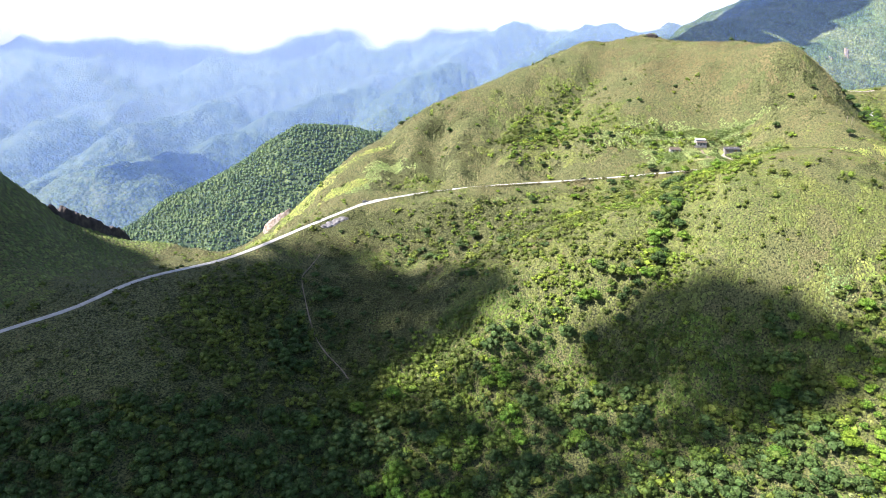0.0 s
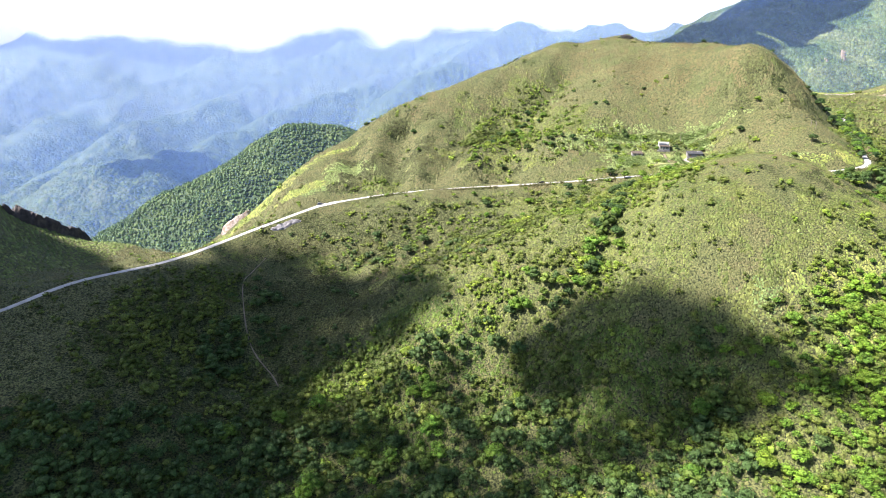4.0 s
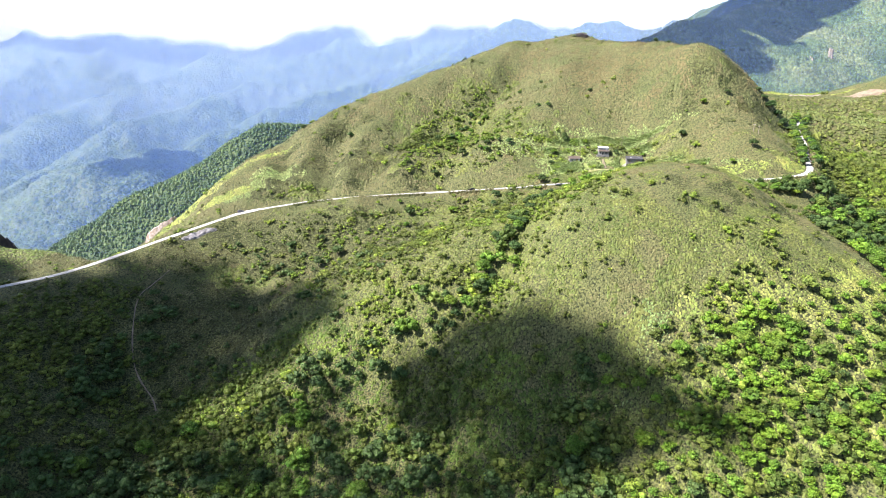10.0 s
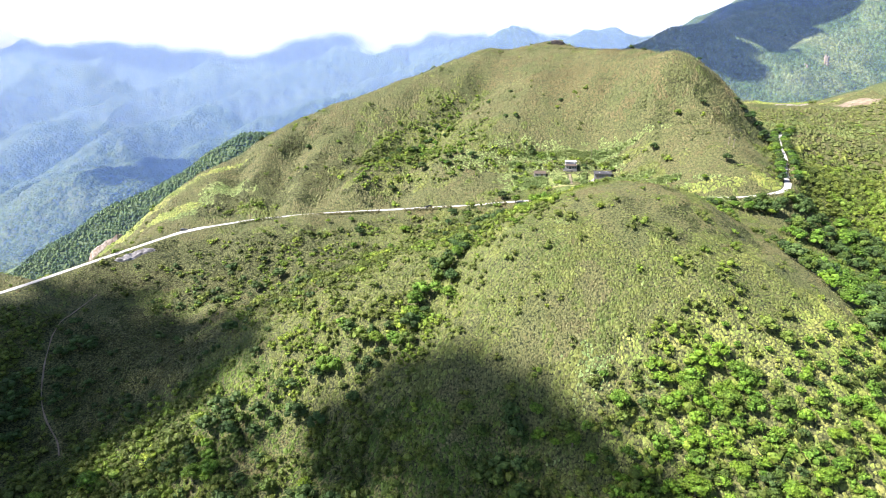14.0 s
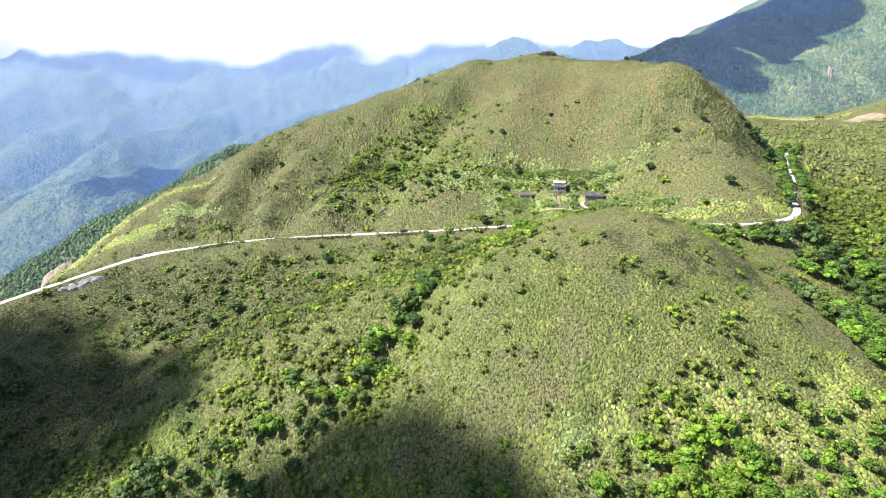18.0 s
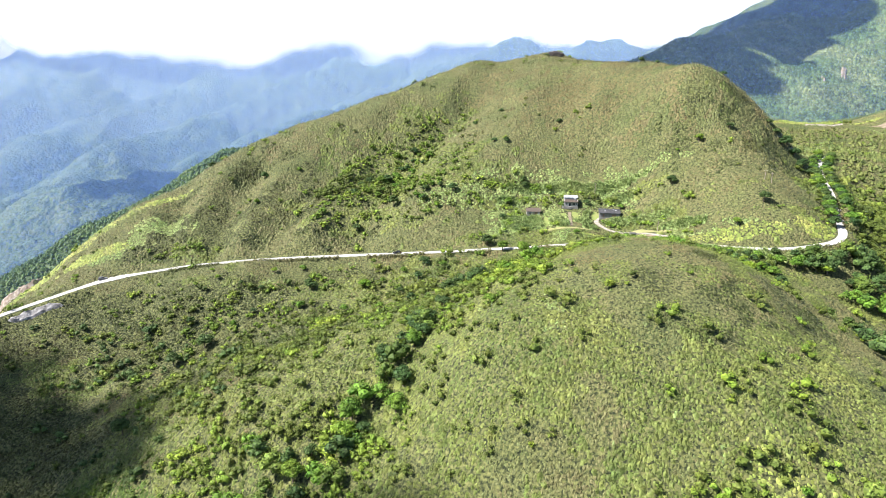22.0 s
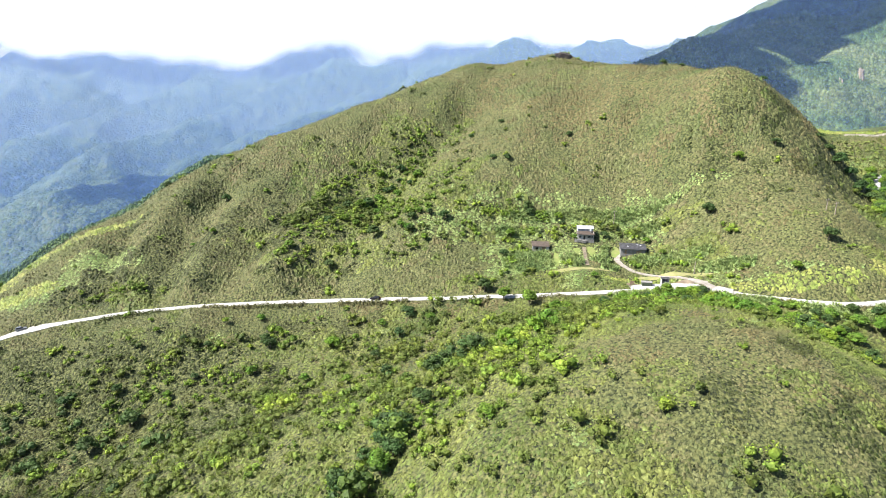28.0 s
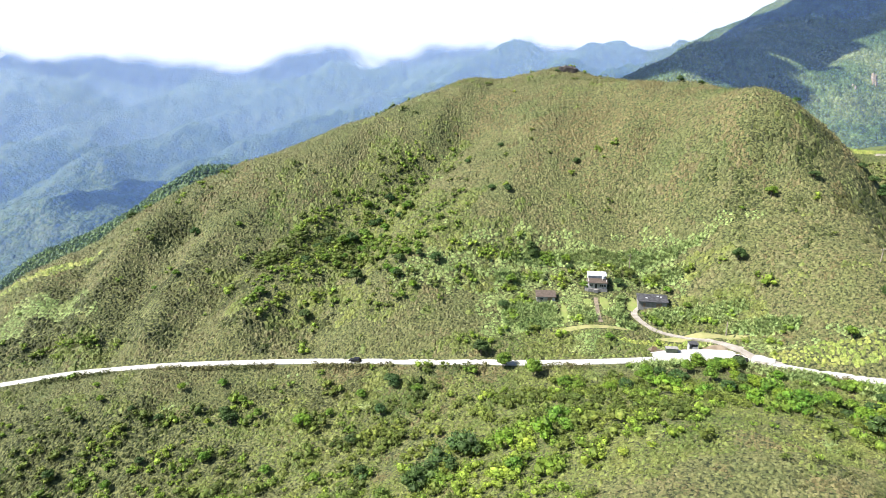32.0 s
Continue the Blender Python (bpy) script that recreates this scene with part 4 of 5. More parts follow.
TREES = {
    "dark": [(117, 41, 2.8), (120, 37, 3.4), (122, 33, 3.0), (126, 36, 3.8), (130, 33, 3.8), (134, 30, 3.6), (128, 40, 3.4), (136, 24, 3.4), (131, 27, 3.2), (4, 74, 2.4), (-37, 61, 2.4), (-30, 55, 2.4), (-48, 96, 2.4), (-31, 99, 2.2), (51, -2, 2.9), (88, 24, 2.6), (81, -38, 3.4), (-183, 66, 3.0), (-118, 50, 2.8), (-169, -75, 4.4),
             (-178, -86, 3.8), (-73, -156, 4.2), (-70, -137, 3.6), (-44, -29, 3.4), (-74, -38, 3.6), (-127, -45, 3.0), (-173, -135, 3.4), (-177, -130, 3.4), (-200, -63, 3.0), (-22, 27, 3.0),
             (-224, 84, 3.2), (-114, 6, 3.2), (-129, -44, 3.0), (-95, 70, 3.2), (-104, 58, 3.0), (-88, 84, 3.0), (8, 176, 2.2), (96, 62, 2.2), (62, 112, 2.6), (70, 104, 2.2),
             (-128, -45, 2.4), (-76, -52, 2.4), (-164, -39, 1.6), (-83, -64, 2.4), (-152, -58, 1.8), (-73, -40, 2.4), (-153, -42, 2), (-181, -60, 2.2), (-7, 16, 2), (10, 4, 2.4), (52, -2, 2.2), (-21, 24, 3), (-35, -4, 2.6)],
    "green": [(72, 23, 2.8), (-78, 15, 3.0), (-99, 81, 3.0), (-77, 67, 3.4), (-134, 13, 3.0), (-189, 32, 1.7), (-177, 30, 1.9), (-160, 65, 2.0), (-37, -38, 3.4), (-28, -46, 3.4), (-87, -163, 4.6),
              (-74, -165, 4.0), (-101, -176, 3.5), (-48, -145, 2.6), (67, -46, 2.2), (-1, -223, 4.0), (9, -225, 4.0), (14, -218, 3.5), (-21, -220, 4.0), (-35, -224, 3.6), (-212, -193, 4.5),
              (-228, -202, 4.5), (-246, -216, 5.0), (-161, -199, 4.5), (-168, -199, 4.0), (-189, -219, 5.0), (-134, -232, 5.0), (-58, -236, 4.6), (-66, -254, 5.0), (-112, 36, 3.0),
             (-118, -44, 1.9), (-93, -48, 1.8), (-84, -41, 2.2), (-187, -38, 1.5), (-136, -28, 2.2), (-126, -36, 2), (-129, -62, 2.3), (-65, -45, 2.4), (-107, -71, 2.2), (-159, -66, 2), (-90, -81, 2.2), (-1, -30, 2), (-3, 4, 2.2), (27, -1, 2.2), (31, -11, 1.8), (-31, 10, 2.6)],
    "lime": [(-101, -52, 3.6), (-37, -240, 4.2), (-44, -258, 4.5), (-123, -210, 3.0), (-88, -169, 4.2), (-5, -243, 4.5), (7, -241, 3.6), (19, -247, 4.0), (28, -245, 3.6), (34, -237, 3.4),
             (-3, -207, 2.0), (45, -88, 3.6), (38, -78, 3.2), (52, -92, 3.4), (-70, 6, 2.0), (60, 20, 1.4), (26, -86, 3.0), (-8, 20, 2.2), (-90, 40, 2.0), (-150, -30, 1.8),
             (-102, -50, 1.9), (-183, -27, 1.5), (-177, -35, 1.6), (-135, -45, 1.4), (15, 18, 1.2)],
}
KINDS = {}
for word, mat, label in (("dark", MAT_DARK, "dark green broadleaf tree standing on the slope"), ("green", MAT_MID, "green broadleaf tree with a rounded crown on the slope"),
                         ("lime", MAT_LIME, "bright lime-green broadleaf tree among the thicket")):
    KINDS[word] = [tree_kind(40 + 7 * v + len(word), mat, label, 9 + 2 * v, 1.15 + 0.2 * v) for v in range(3)]
spots = [(word, *row) for word, rows in TREES.items() for row in rows]
fx, fy = scatter(rng, -330, 120, -285, -60, 11.0)
wild = (rng.random(len(fx)) < 0.75 * ovals(FOREST, fx, fy)) & clear(fx, fy, 4)
for tx, ty in zip(fx[wild][:16], fy[wild][:16]):
    spots.append((("dark", "dark", "green", "green", "green")[int(rng.integers(5))], tx, ty, rng.uniform(2.6, 4.6)))
bx, by = scatter(rng, -30, 108, -104, -50, 4.8)
band = (rng.random(len(bx)) < 0.6 * ovals([(18, -70, 44, 12, -12, 1), (48, -78, 22, 12, -15, 1), (18, -53, 34, 6, -4, 0.9), (60, -80, 40, 13, 8, 0.9)], bx, by)) & clear(bx, by, 2)
gx, gy = scatter(rng, -140, -40, -185, 95, 5.6)
gully = (rng.random(len(gx)) < 0.6 * ovals([(-74, -144, 38, 7, 60, 1), (-58, -108, 14, 8, 70, 0.8), (-96, -176, 14, 9, 30, 0.9), (-100, 56, 40, 15, 50, 0.8), (-78, 20, 24, 8, 10, 0.7)], gx, gy)) & clear(gx, gy, 3)
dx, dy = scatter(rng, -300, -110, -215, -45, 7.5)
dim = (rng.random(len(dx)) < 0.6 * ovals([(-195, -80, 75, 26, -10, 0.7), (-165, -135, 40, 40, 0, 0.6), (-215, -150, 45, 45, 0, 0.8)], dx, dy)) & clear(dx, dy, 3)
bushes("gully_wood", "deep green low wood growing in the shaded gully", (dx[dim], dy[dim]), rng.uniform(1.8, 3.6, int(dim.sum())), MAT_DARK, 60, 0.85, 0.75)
for tx, ty in zip(gx[gully], gy[gully]):
    spots.append((("dark", "dark", "green")[int(rng.integers(3))], tx, ty, rng.uniform(1.7, 3.6)))
for tx, ty in zip(bx[band], by[band]):
    spots.append((("dark", "green", "green", "green", "lime")[int(rng.integers(5))], tx, ty, rng.uniform(1.9, 3.2)))
lane = ROAD[(ROAD[:, 0] > 113) & (ROAD[:, 1] > -46)][::3]
for k, row in enumerate(lane):
    for gap in (-3.9, 4.2):
        spots.append((("dark", "green")[k % 2], row[0] + gap, row[1] + rng.uniform(-1.5, 1.5), rng.uniform(2.9, 3.9)))
for n_tree, (word, tx, ty, tr) in enumerate(spots):
    kind = KINDS[word][n_tree % 3]
    m = Matrix.Translation((tx, ty, float(ground_z(tx, ty)[0]) - (0.35 * tr if ty > 25 else 0.1))) @ Matrix.Rotation(n_tree * 2.4, 4, "Z") @ Matrix.Diagonal((tr, tr, tr * rng.uniform(0.8, 1.05), 1))
    tree = copy_thing(kind, m)
    tagged(tree, group="trees on the slopes")
for kinds in KINDS.values():
    for kind in kinds:
        for o in list(kind.children_recursive) + [kind]:
            bpy.data.objects.remove(o)

# ---- woods farther off: crowns of the slopes behind ----
def crown_cover(name, label, x0, x1, y0, y1, step, size, test, mat, count=12):
    fx, fy = scatter(rng, x0, x1, y0, y1, step)
    k = test(fx, fy) & clear(fx, fy, 2.5)
    fx, fy = fx[k], fy[k]
    s = rng.uniform(0.45, 1.2, len(fx)) * size
    c = np.c_[fx, fy, ground_z(fx, fy) + s * 0.3]
    ob = new(name, tri_mesh(name, cores(rng, c, np.c_[s, s, s * 0.85], True, 0.25), leaf_shells(rng, c, np.c_[s, s, s * 0.9], count, s * 0.26, 0.1, 0.3), smooth=False))
    ob.data.materials.append(mat)
    return tagged(ob, label, "forest", kind="stuff")


crown_cover("ridge_forest", "dense broadleaf forest on the ridge behind the hill", -780, -200, 100, 860, 5.8, 4.3,
            lambda a, b: ((b > 250) | (a < -330)) & (a < -150 - 0.135 * (b + 434)) & (rise_to_north(a, b) > -0.35), MAT_FOREST, 10)
crown_cover("valley_forest", "dense green forest in the side valley", 120, 430, -220, 60, 4.5, 2.5,
            lambda a, b: (a > 150 + 0.12 * np.abs(b)) & (b < 30 + 0.2 * (a - 150)), MAT_BUSH, 16)
crown_cover("bench_scrub", "light green scrub on the far bench", 140, 430, 10, 420, 3.6, 1.7,
            lambda a, b: (a > 150 + 0.12 * np.abs(b)) & (b >= 30 + 0.2 * (a - 150)) & (b < 150) | (b > 200) & (a > 330), MAT_SHRUB, 14)
wx, wy = scatter(rng, -620, -400, -250, 60, 2.7)
keep = clear(wx, wy, 1.0)
wx, wy = wx[keep], wy[keep]
west = new("west_thicket", tri_mesh("west_thicket", mounds(rng, np.c_[wx, wy], rng.uniform(0.7, 1.5, len(wx)), 1)))
west.data.materials.append(MAT_SHRUB)
tagged(west, "low thicket on the hill beside the road", "shrub", kind="stuff")


MAT_EASTWOOD = foliage("mountain_wood", [(0.36, (0.027, 0.047, 0.020)), (0.5, (0.052, 0.075, 0.032)), (0.64, (0.094, 0.110, 0.052))], 120, 22, 0.05, clump=3.2, leaf=(0.55, 1.45), plants=(0.55, 1.4))
MAT_FARWOOD = foliage("distant_wood", [(0.34, (0.028, 0.045, 0.019)), (0.5, (0.046, 0.068, 0.027)), (0.66, (0.071, 0.090, 0.038))], 150, 30, 0.05, clump=12, leaf=(0.8, 1.2), plants=(0.85, 1.15))
for name, label, x0, x1, y0, y1, step, wide in (
        ("mountain_forest", "forest on the shaded mountain beyond the bench", 120, 1250, 560, 1520, 4.7, 2.9),
        ("range_forest", "forest on the spurs of the blue range", -3300, 1300, 1150, 4000, 13.0, 8.0)):
    fx, fy = scatter(rng, x0, x1, y0, y1, step)
    keep = (fx + 190 > -0.80 * (fy + 430)) & (fx < -50 + 0.82 * (fy + 240)) & (rise_to_north(fx, fy) > -0.25)
    if x0 < 0:
        keep &= (fx < -0.02 * fy) | (fy > 1900)
    fx, fy = fx[keep], fy[keep]
    s = wide * rng.uniform(0.6, 1.3, len(fx)) * (0.8 + 0.4 * fractal(fx, fy, 90, 2, 2))
    ob = new(name, tri_mesh(name, mounds(rng, np.c_[fx, fy], s, 1, 0.6 if x0 < 0 else 1.15, 0.4), smooth=True))
    ob.data.materials.append(MAT_EASTWOOD if x0 > 0 else MAT_FARWOOD)
    tagged(ob, label, "forest", kind="stuff")


# ---- clouds, and tinted sheets for haze ----
def lumps(name, rows, mat, label):
    """A cloud: joined round lumps of (x, y, z, half sizes)."""
    bm = bmesh.new()
    for lx, ly, lz, a, b, c in rows:
        m = Matrix.Translation((lx, ly, lz)) @ Matrix.Diagonal((a, b, c, 1))
        bmesh.ops.create_icosphere(bm, subdivisions=3 if a > 8 else 2, radius=1, matrix=m)
    for v in bm.verts:
        w = noise.fractal(v.co / 25, 1.0, 2.0, 3)
        v.co += Vector((w, noise.noise(v.co / 18) * 0.8, w * 0.5)) * 5
    me = bpy.data.meshes.new(name)
    bm.to_mesh(me)
    bm.free()
    me.materials.append(mat)
    return tagged(new(name, me), label, "cloud", kind="structure")


MAT_CLOUD = mottled("cloud_white", 60, [(0.3, (0.86, 0.87, 0.90)), (0.7, (0.93, 0.93, 0.93))], 1.0)
CLOUD_UP = 1000.0


def ragged(rows):
    """The same lumps of (x, y, half sizes) with loose puffs round their rims."""
    out = [(gx, gy, a - 0.5 * min(a, 9), b - 0.5 * min(b, 9)) for gx, gy, a, b in rows]
    for gx, gy, a, b in rows:
        for k in range(int(5 + (a + b) / 6)):
            w, f = rng.uniform(0, 6.28), rng.uniform(0.95, 1.2)
            out.append((gx + a * f * math.cos(w), gy + b * f * math.sin(w), rng.uniform(2.5, 5.5), rng.uniform(2.5, 4.5)))
    return out


def shade_over(gx, gy, a, b):
    """A cloud lump that stands between the sun and a place on the ground."""
    gz0 = float(ground_z(gx, gy)[0])
    at = Vector((gx, gy, gz0)) + sun_way * (CLOUD_UP - gz0) / sun_way.z
    return (at.x, at.y, at.z, a, b, 10)


puffs = [(px + rng.uniform(-3, 3), py + rng.uniform(-3, 3), rng.uniform(5.0, 8.0), rng.uniform(4.5, 7.0)) for px in range(-212, -26, 13) for py in range(-266, -176, 12)
         if (py < -220 and (py > -250 or px < -110)) or (px < -134 and py < -186)]
thin = [(px + rng.uniform(-2, 2), py + rng.uniform(-2, 2), rng.uniform(4.5, 6.5), rng.uniform(4.0, 6.0)) for px in range(-236, -150, 11) for py in range(-176, -100, 10)
        if ((px + 195) / 46) ** 2 + ((py + 138) / 38) ** 2 < 1]
lumps("cloud_1", [shade_over(*row) for row in [
    (-112, -197, 18, 13), (-92, -194, 21, 15), (-70, -200, 22, 15), (-50, -212, 20, 15), (-30, -227, 16, 12), (-104, -208, 26, 15), (-76, -215, 26, 14), (-14, -239, 10, 8)] + puffs],
    MAT_CLOUD, "small white cumulus cloud drifting overhead")
lumps("cloud_2", [shade_over(*row) for row in ragged([
    (-262, -142, 30, 40), (-285, -155, 60, 54), (-256, -112, 36, 20), (-262, -92, 30, 13), (-214, -128, 26, 17), (-192, -140, 16, 14), (-204, -160, 22, 15), (-182, -154, 12, 10), (-238, -190, 30, 24), (-302, -205, 66, 50),
    (-300, -170, 70, 55), (-385, -140, 70, 48), (-320, -250, 90, 60), (-440, -100, 50, 36), (-490, -84, 60, 44), (-500, -45, 44, 26), (-385, -190, 52, 32)]) + thin],
    MAT_CLOUD, "broad white cumulus cloud drifting overhead")
# out of view, added to darken the far mountain's slopes
lumps("cloud_3", [shade_over(*row) for row in (
    (300, 760, 130, 60), (410, 870, 150, 75), (520, 980, 170, 90), (650, 1100, 190, 100), (800, 1200, 200, 110), (400, 760, 50, 40), (480, 850, 70, 50), (600, 960, 90, 55), (200, 720, 110, 60), (950, 1300, 240, 140), (346, 890, 150, 90), (447, 1020, 160, 100), (563, 1160, 180, 110), (720, 1290, 220, 130), (240, 790, 100, 60), (370, 700, 70, 50), (320, 690, 70, 40))],
    MAT_CLOUD, "unseen cloud added to shade the far mountain")
# also unseen, added to darken the near face of the blue spur
lumps("cloud_4", [shade_over(*row) for row in ((-1290, 1780, 110, 55), (-1180, 1870, 110, 55), (-1330, 1690, 60, 45), (-1090, 1950, 90, 50))], MAT_CLOUD, "unseen cloud added to shade the blue range")


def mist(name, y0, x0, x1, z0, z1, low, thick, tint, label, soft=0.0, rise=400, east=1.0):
    """A thin upright sheet tinted to paint haze or cloud, curved a little; thick: how much of what is behind it hides;
    it closes to full cloud above low.
    """
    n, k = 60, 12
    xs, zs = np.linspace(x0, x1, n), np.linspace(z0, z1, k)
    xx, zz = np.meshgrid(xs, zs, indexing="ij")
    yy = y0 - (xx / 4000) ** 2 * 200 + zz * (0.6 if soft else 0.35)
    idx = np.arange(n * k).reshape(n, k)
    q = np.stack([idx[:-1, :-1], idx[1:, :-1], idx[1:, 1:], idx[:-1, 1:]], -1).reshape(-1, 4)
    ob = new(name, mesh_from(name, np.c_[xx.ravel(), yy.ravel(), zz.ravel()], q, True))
    m = bpy.data.materials.new(name)
    m.use_nodes = True
    nn, l = m.node_tree.nodes, m.node_tree.links
    nn.remove(nn["Principled BSDF"])
    geo = nn.new("ShaderNodeNewGeometry")
    sep = nn.new("ShaderNodeSeparateXYZ")
    l.new(geo.outputs["Position"], sep.inputs[0])
    nz = noise_node(nn, l, 820, 7, geo.outputs["Position"])
    add = nn.new("ShaderNodeMath")
    add.operation = "MULTIPLY_ADD"
    l.new(nz, add.inputs[0])
    add.inputs[1].default_value = 560
    tilt = nn.new("ShaderNodeMath")
    tilt.operation = "MULTIPLY_ADD"
    tilt.inputs[1].default_value = -0.042 if soft else 0.0
    aside = nn.new("ShaderNodeMath")
    aside.inputs[1].default_value = 1300
    l.new(sep.outputs["X"], aside.inputs[0])
    away = nn.new("ShaderNodeMath")
    away.operation = "ABSOLUTE"
    l.new(aside.outputs[0], away.inputs[0])
    l.new(away.outputs[0], tilt.inputs[0])
    l.new(sep.outputs["Z"], tilt.inputs[2])
    l.new(tilt.outputs[0], add.inputs[2])
    up = nn.new("ShaderNodeMapRange")
    up.interpolation_type = "SMOOTHSTEP"
    up.inputs["From Min"].default_value, up.inputs["From Max"].default_value = low, low + rise
    up.inputs["To Min"].default_value, up.inputs["To Max"].default_value = thick, 1.0 if soft else thick
    l.new(add.outputs[0], up.inputs["Value"])
    east_of = nn.new("ShaderNodeMapRange")
    east_of.interpolation_type = "SMOOTHSTEP"
    edge = -51 + 0.318 * (y0 + 212)
    east_of.inputs["From Min"].default_value, east_of.inputs["From Max"].default_value = edge - 160, edge + 90
    east_of.inputs["To Min"].default_value, east_of.inputs["To Max"].default_value = 1.0, east
    l.new(sep.outputs["X"], east_of.inputs["Value"])
    cover = nn.new("ShaderNodeMath")
    cover.operation = "MULTIPLY"
    l.new(up.outputs["Result"], cover.inputs[0])
    if soft:
        cover.inputs[1].default_value = 1.0
    else:
        l.new(east_of.outputs["Result"], cover.inputs[1])
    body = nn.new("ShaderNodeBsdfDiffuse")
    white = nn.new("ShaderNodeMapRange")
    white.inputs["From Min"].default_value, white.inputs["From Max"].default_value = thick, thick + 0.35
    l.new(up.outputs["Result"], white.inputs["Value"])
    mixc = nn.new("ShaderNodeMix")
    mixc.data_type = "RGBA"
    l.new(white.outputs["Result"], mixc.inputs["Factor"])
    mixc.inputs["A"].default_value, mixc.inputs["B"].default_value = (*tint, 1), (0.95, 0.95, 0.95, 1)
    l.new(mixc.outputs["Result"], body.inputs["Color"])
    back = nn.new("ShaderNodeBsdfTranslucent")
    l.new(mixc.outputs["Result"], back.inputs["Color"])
    half = nn.new("ShaderNodeMixShader")
    half.inputs[0].default_value = 0.3
    l.new(body.outputs[0], half.inputs[1])
    l.new(back.outputs[0], half.inputs[2])
    clearb = nn.new("ShaderNodeBsdfTransparent")
    both = nn.new("ShaderNodeMixShader")
    l.new(cover.outputs[0], both.inputs[0])
    l.new(clearb.outputs[0], both.inputs[1])
    l.new(half.outputs[0], both.inputs[2])
    l.new(both.outputs[0], nn["Material Output"].inputs["Surface"])
    ob.data.materials.append(m)
    return tagged(ob, label, "mist", kind="structure")


# distance haze painted as blue half-clear sheets, whiter farther off
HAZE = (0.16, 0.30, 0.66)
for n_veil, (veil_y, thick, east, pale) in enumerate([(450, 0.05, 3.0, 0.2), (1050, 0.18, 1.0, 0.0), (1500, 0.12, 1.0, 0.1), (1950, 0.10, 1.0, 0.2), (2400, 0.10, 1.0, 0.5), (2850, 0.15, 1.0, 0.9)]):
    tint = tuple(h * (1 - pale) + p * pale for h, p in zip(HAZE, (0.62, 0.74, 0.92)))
    mist("haze_veil_%d" % (n_veil + 1), veil_y, -4300, 4300, -620, 700, 0, thick, tint, "blue tinted sheet painting haze over the far valley", east=east)
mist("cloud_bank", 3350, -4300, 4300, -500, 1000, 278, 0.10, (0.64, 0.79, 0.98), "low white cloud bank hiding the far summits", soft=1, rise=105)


# ---- built things: materials ----
MAT_WALL = mottled("grey_plaster", 1.2, [(0.3, (0.20, 0.195, 0.185)), (0.55, (0.32, 0.31, 0.295)), (0.8, (0.42, 0.41, 0.395))], 0.9, 0.01, 0.15)
MAT_WHITE = mottled("white_sheet_metal", 0.9, [(0.3, (0.21, 0.22, 0.23)), (0.7, (0.35, 0.36, 0.37))], 0.45)
MAT_RUST = mottled("brown_roof_sheet", 0.8, [(0.3, (0.042, 0.032, 0.026)), (0.6, (0.080, 0.062, 0.050)), (0.8, (0.12, 0.095, 0.078))], 0.7)
MAT_TAR = mottled("black_roofing", 0.9, [(0.35, (0.025, 0.025, 0.028)), (0.6, (0.050, 0.050, 0.054)), (0.8, (0.085, 0.085, 0.088))], 0.7)
MAT_BLOCK = mottled("old_concrete", 0.9, [(0.3, (0.12, 0.115, 0.11)), (0.6, (0.19, 0.185, 0.175)), (0.8, (0.26, 0.25, 0.24))], 0.9, 0.01, 0.2)
MAT_WOOD = mottled("weathered_timber", 0.5, [(0.3, (0.13, 0.085, 0.055)), (0.7, (0.24, 0.17, 0.12))], 0.85)
MAT_POLE = mottled("pole_timber", 0.5, [(0.3, (0.16, 0.13, 0.11)), (0.7, (0.27, 0.23, 0.20))], 0.85)
MAT_DARKGLASS = mottled("dark_glass", 1.0, [(0.3, (0.012, 0.014, 0.017)), (0.7, (0.022, 0.025, 0.028))], 0.08)
MAT_STEEL = mottled("galvanised_steel", 0.4, [(0.3, (0.36, 0.37, 0.38)), (0.7, (0.50, 0.51, 0.52))], 0.4)
MAT_BLACKPAINT = mottled("black_car_paint", 1.0, [(0.3, (0.012, 0.012, 0.014)), (0.7, (0.020, 0.020, 0.024))], 0.15)
MAT_GREYPAINT = mottled("grey_car_paint", 1.0, [(0.3, (0.10, 0.105, 0.115)), (0.7, (0.14, 0.145, 0.155))], 0.2)
MAT_RUBBER = mottled("tyre_rubber", 0.3, [(0.3, (0.012, 0.012, 0.012)), (0.7, (0.030, 0.030, 0.030))], 0.9)
MAT_LAMP = mottled("lamp_glass", 0.3, [(0.3, (0.6, 0.6, 0.6)), (0.7, (0.75, 0.75, 0.75))], 0.1)
MAT_REDLAMP = mottled("red_lamp_glass", 0.3, [(0.3, (0.30, 0.01, 0.01)), (0.7, (0.40, 0.02, 0.02))], 0.15)
MAT_GREENBOX = mottled("dull_green_paint", 0.6, [(0.3, (0.045, 0.060, 0.040)), (0.7, (0.085, 0.105, 0.070))], 0.6)
MAT_STONE = mottled("path_stone", 0.7, [(0.3, (0.10, 0.080, 0.058)), (0.7, (0.19, 0.155, 0.115))], 0.9, 0.02, 0.2)
MAT_GRAVEL = mottled("track_gravel", 1.4, [(0.3, (0.15, 0.135, 0.115)), (0.55, (0.22, 0.20, 0.175)), (0.8, (0.30, 0.275, 0.245))], 0.95, 0.02, 0.2)
MAT_LAWN = mottled("mown_grass", 2.2, [(0.3, (0.095, 0.132, 0.034)), (0.5, (0.128, 0.155, 0.044)), (0.72, (0.160, 0.155, 0.068))], 0.95, 0.05, 0.4)
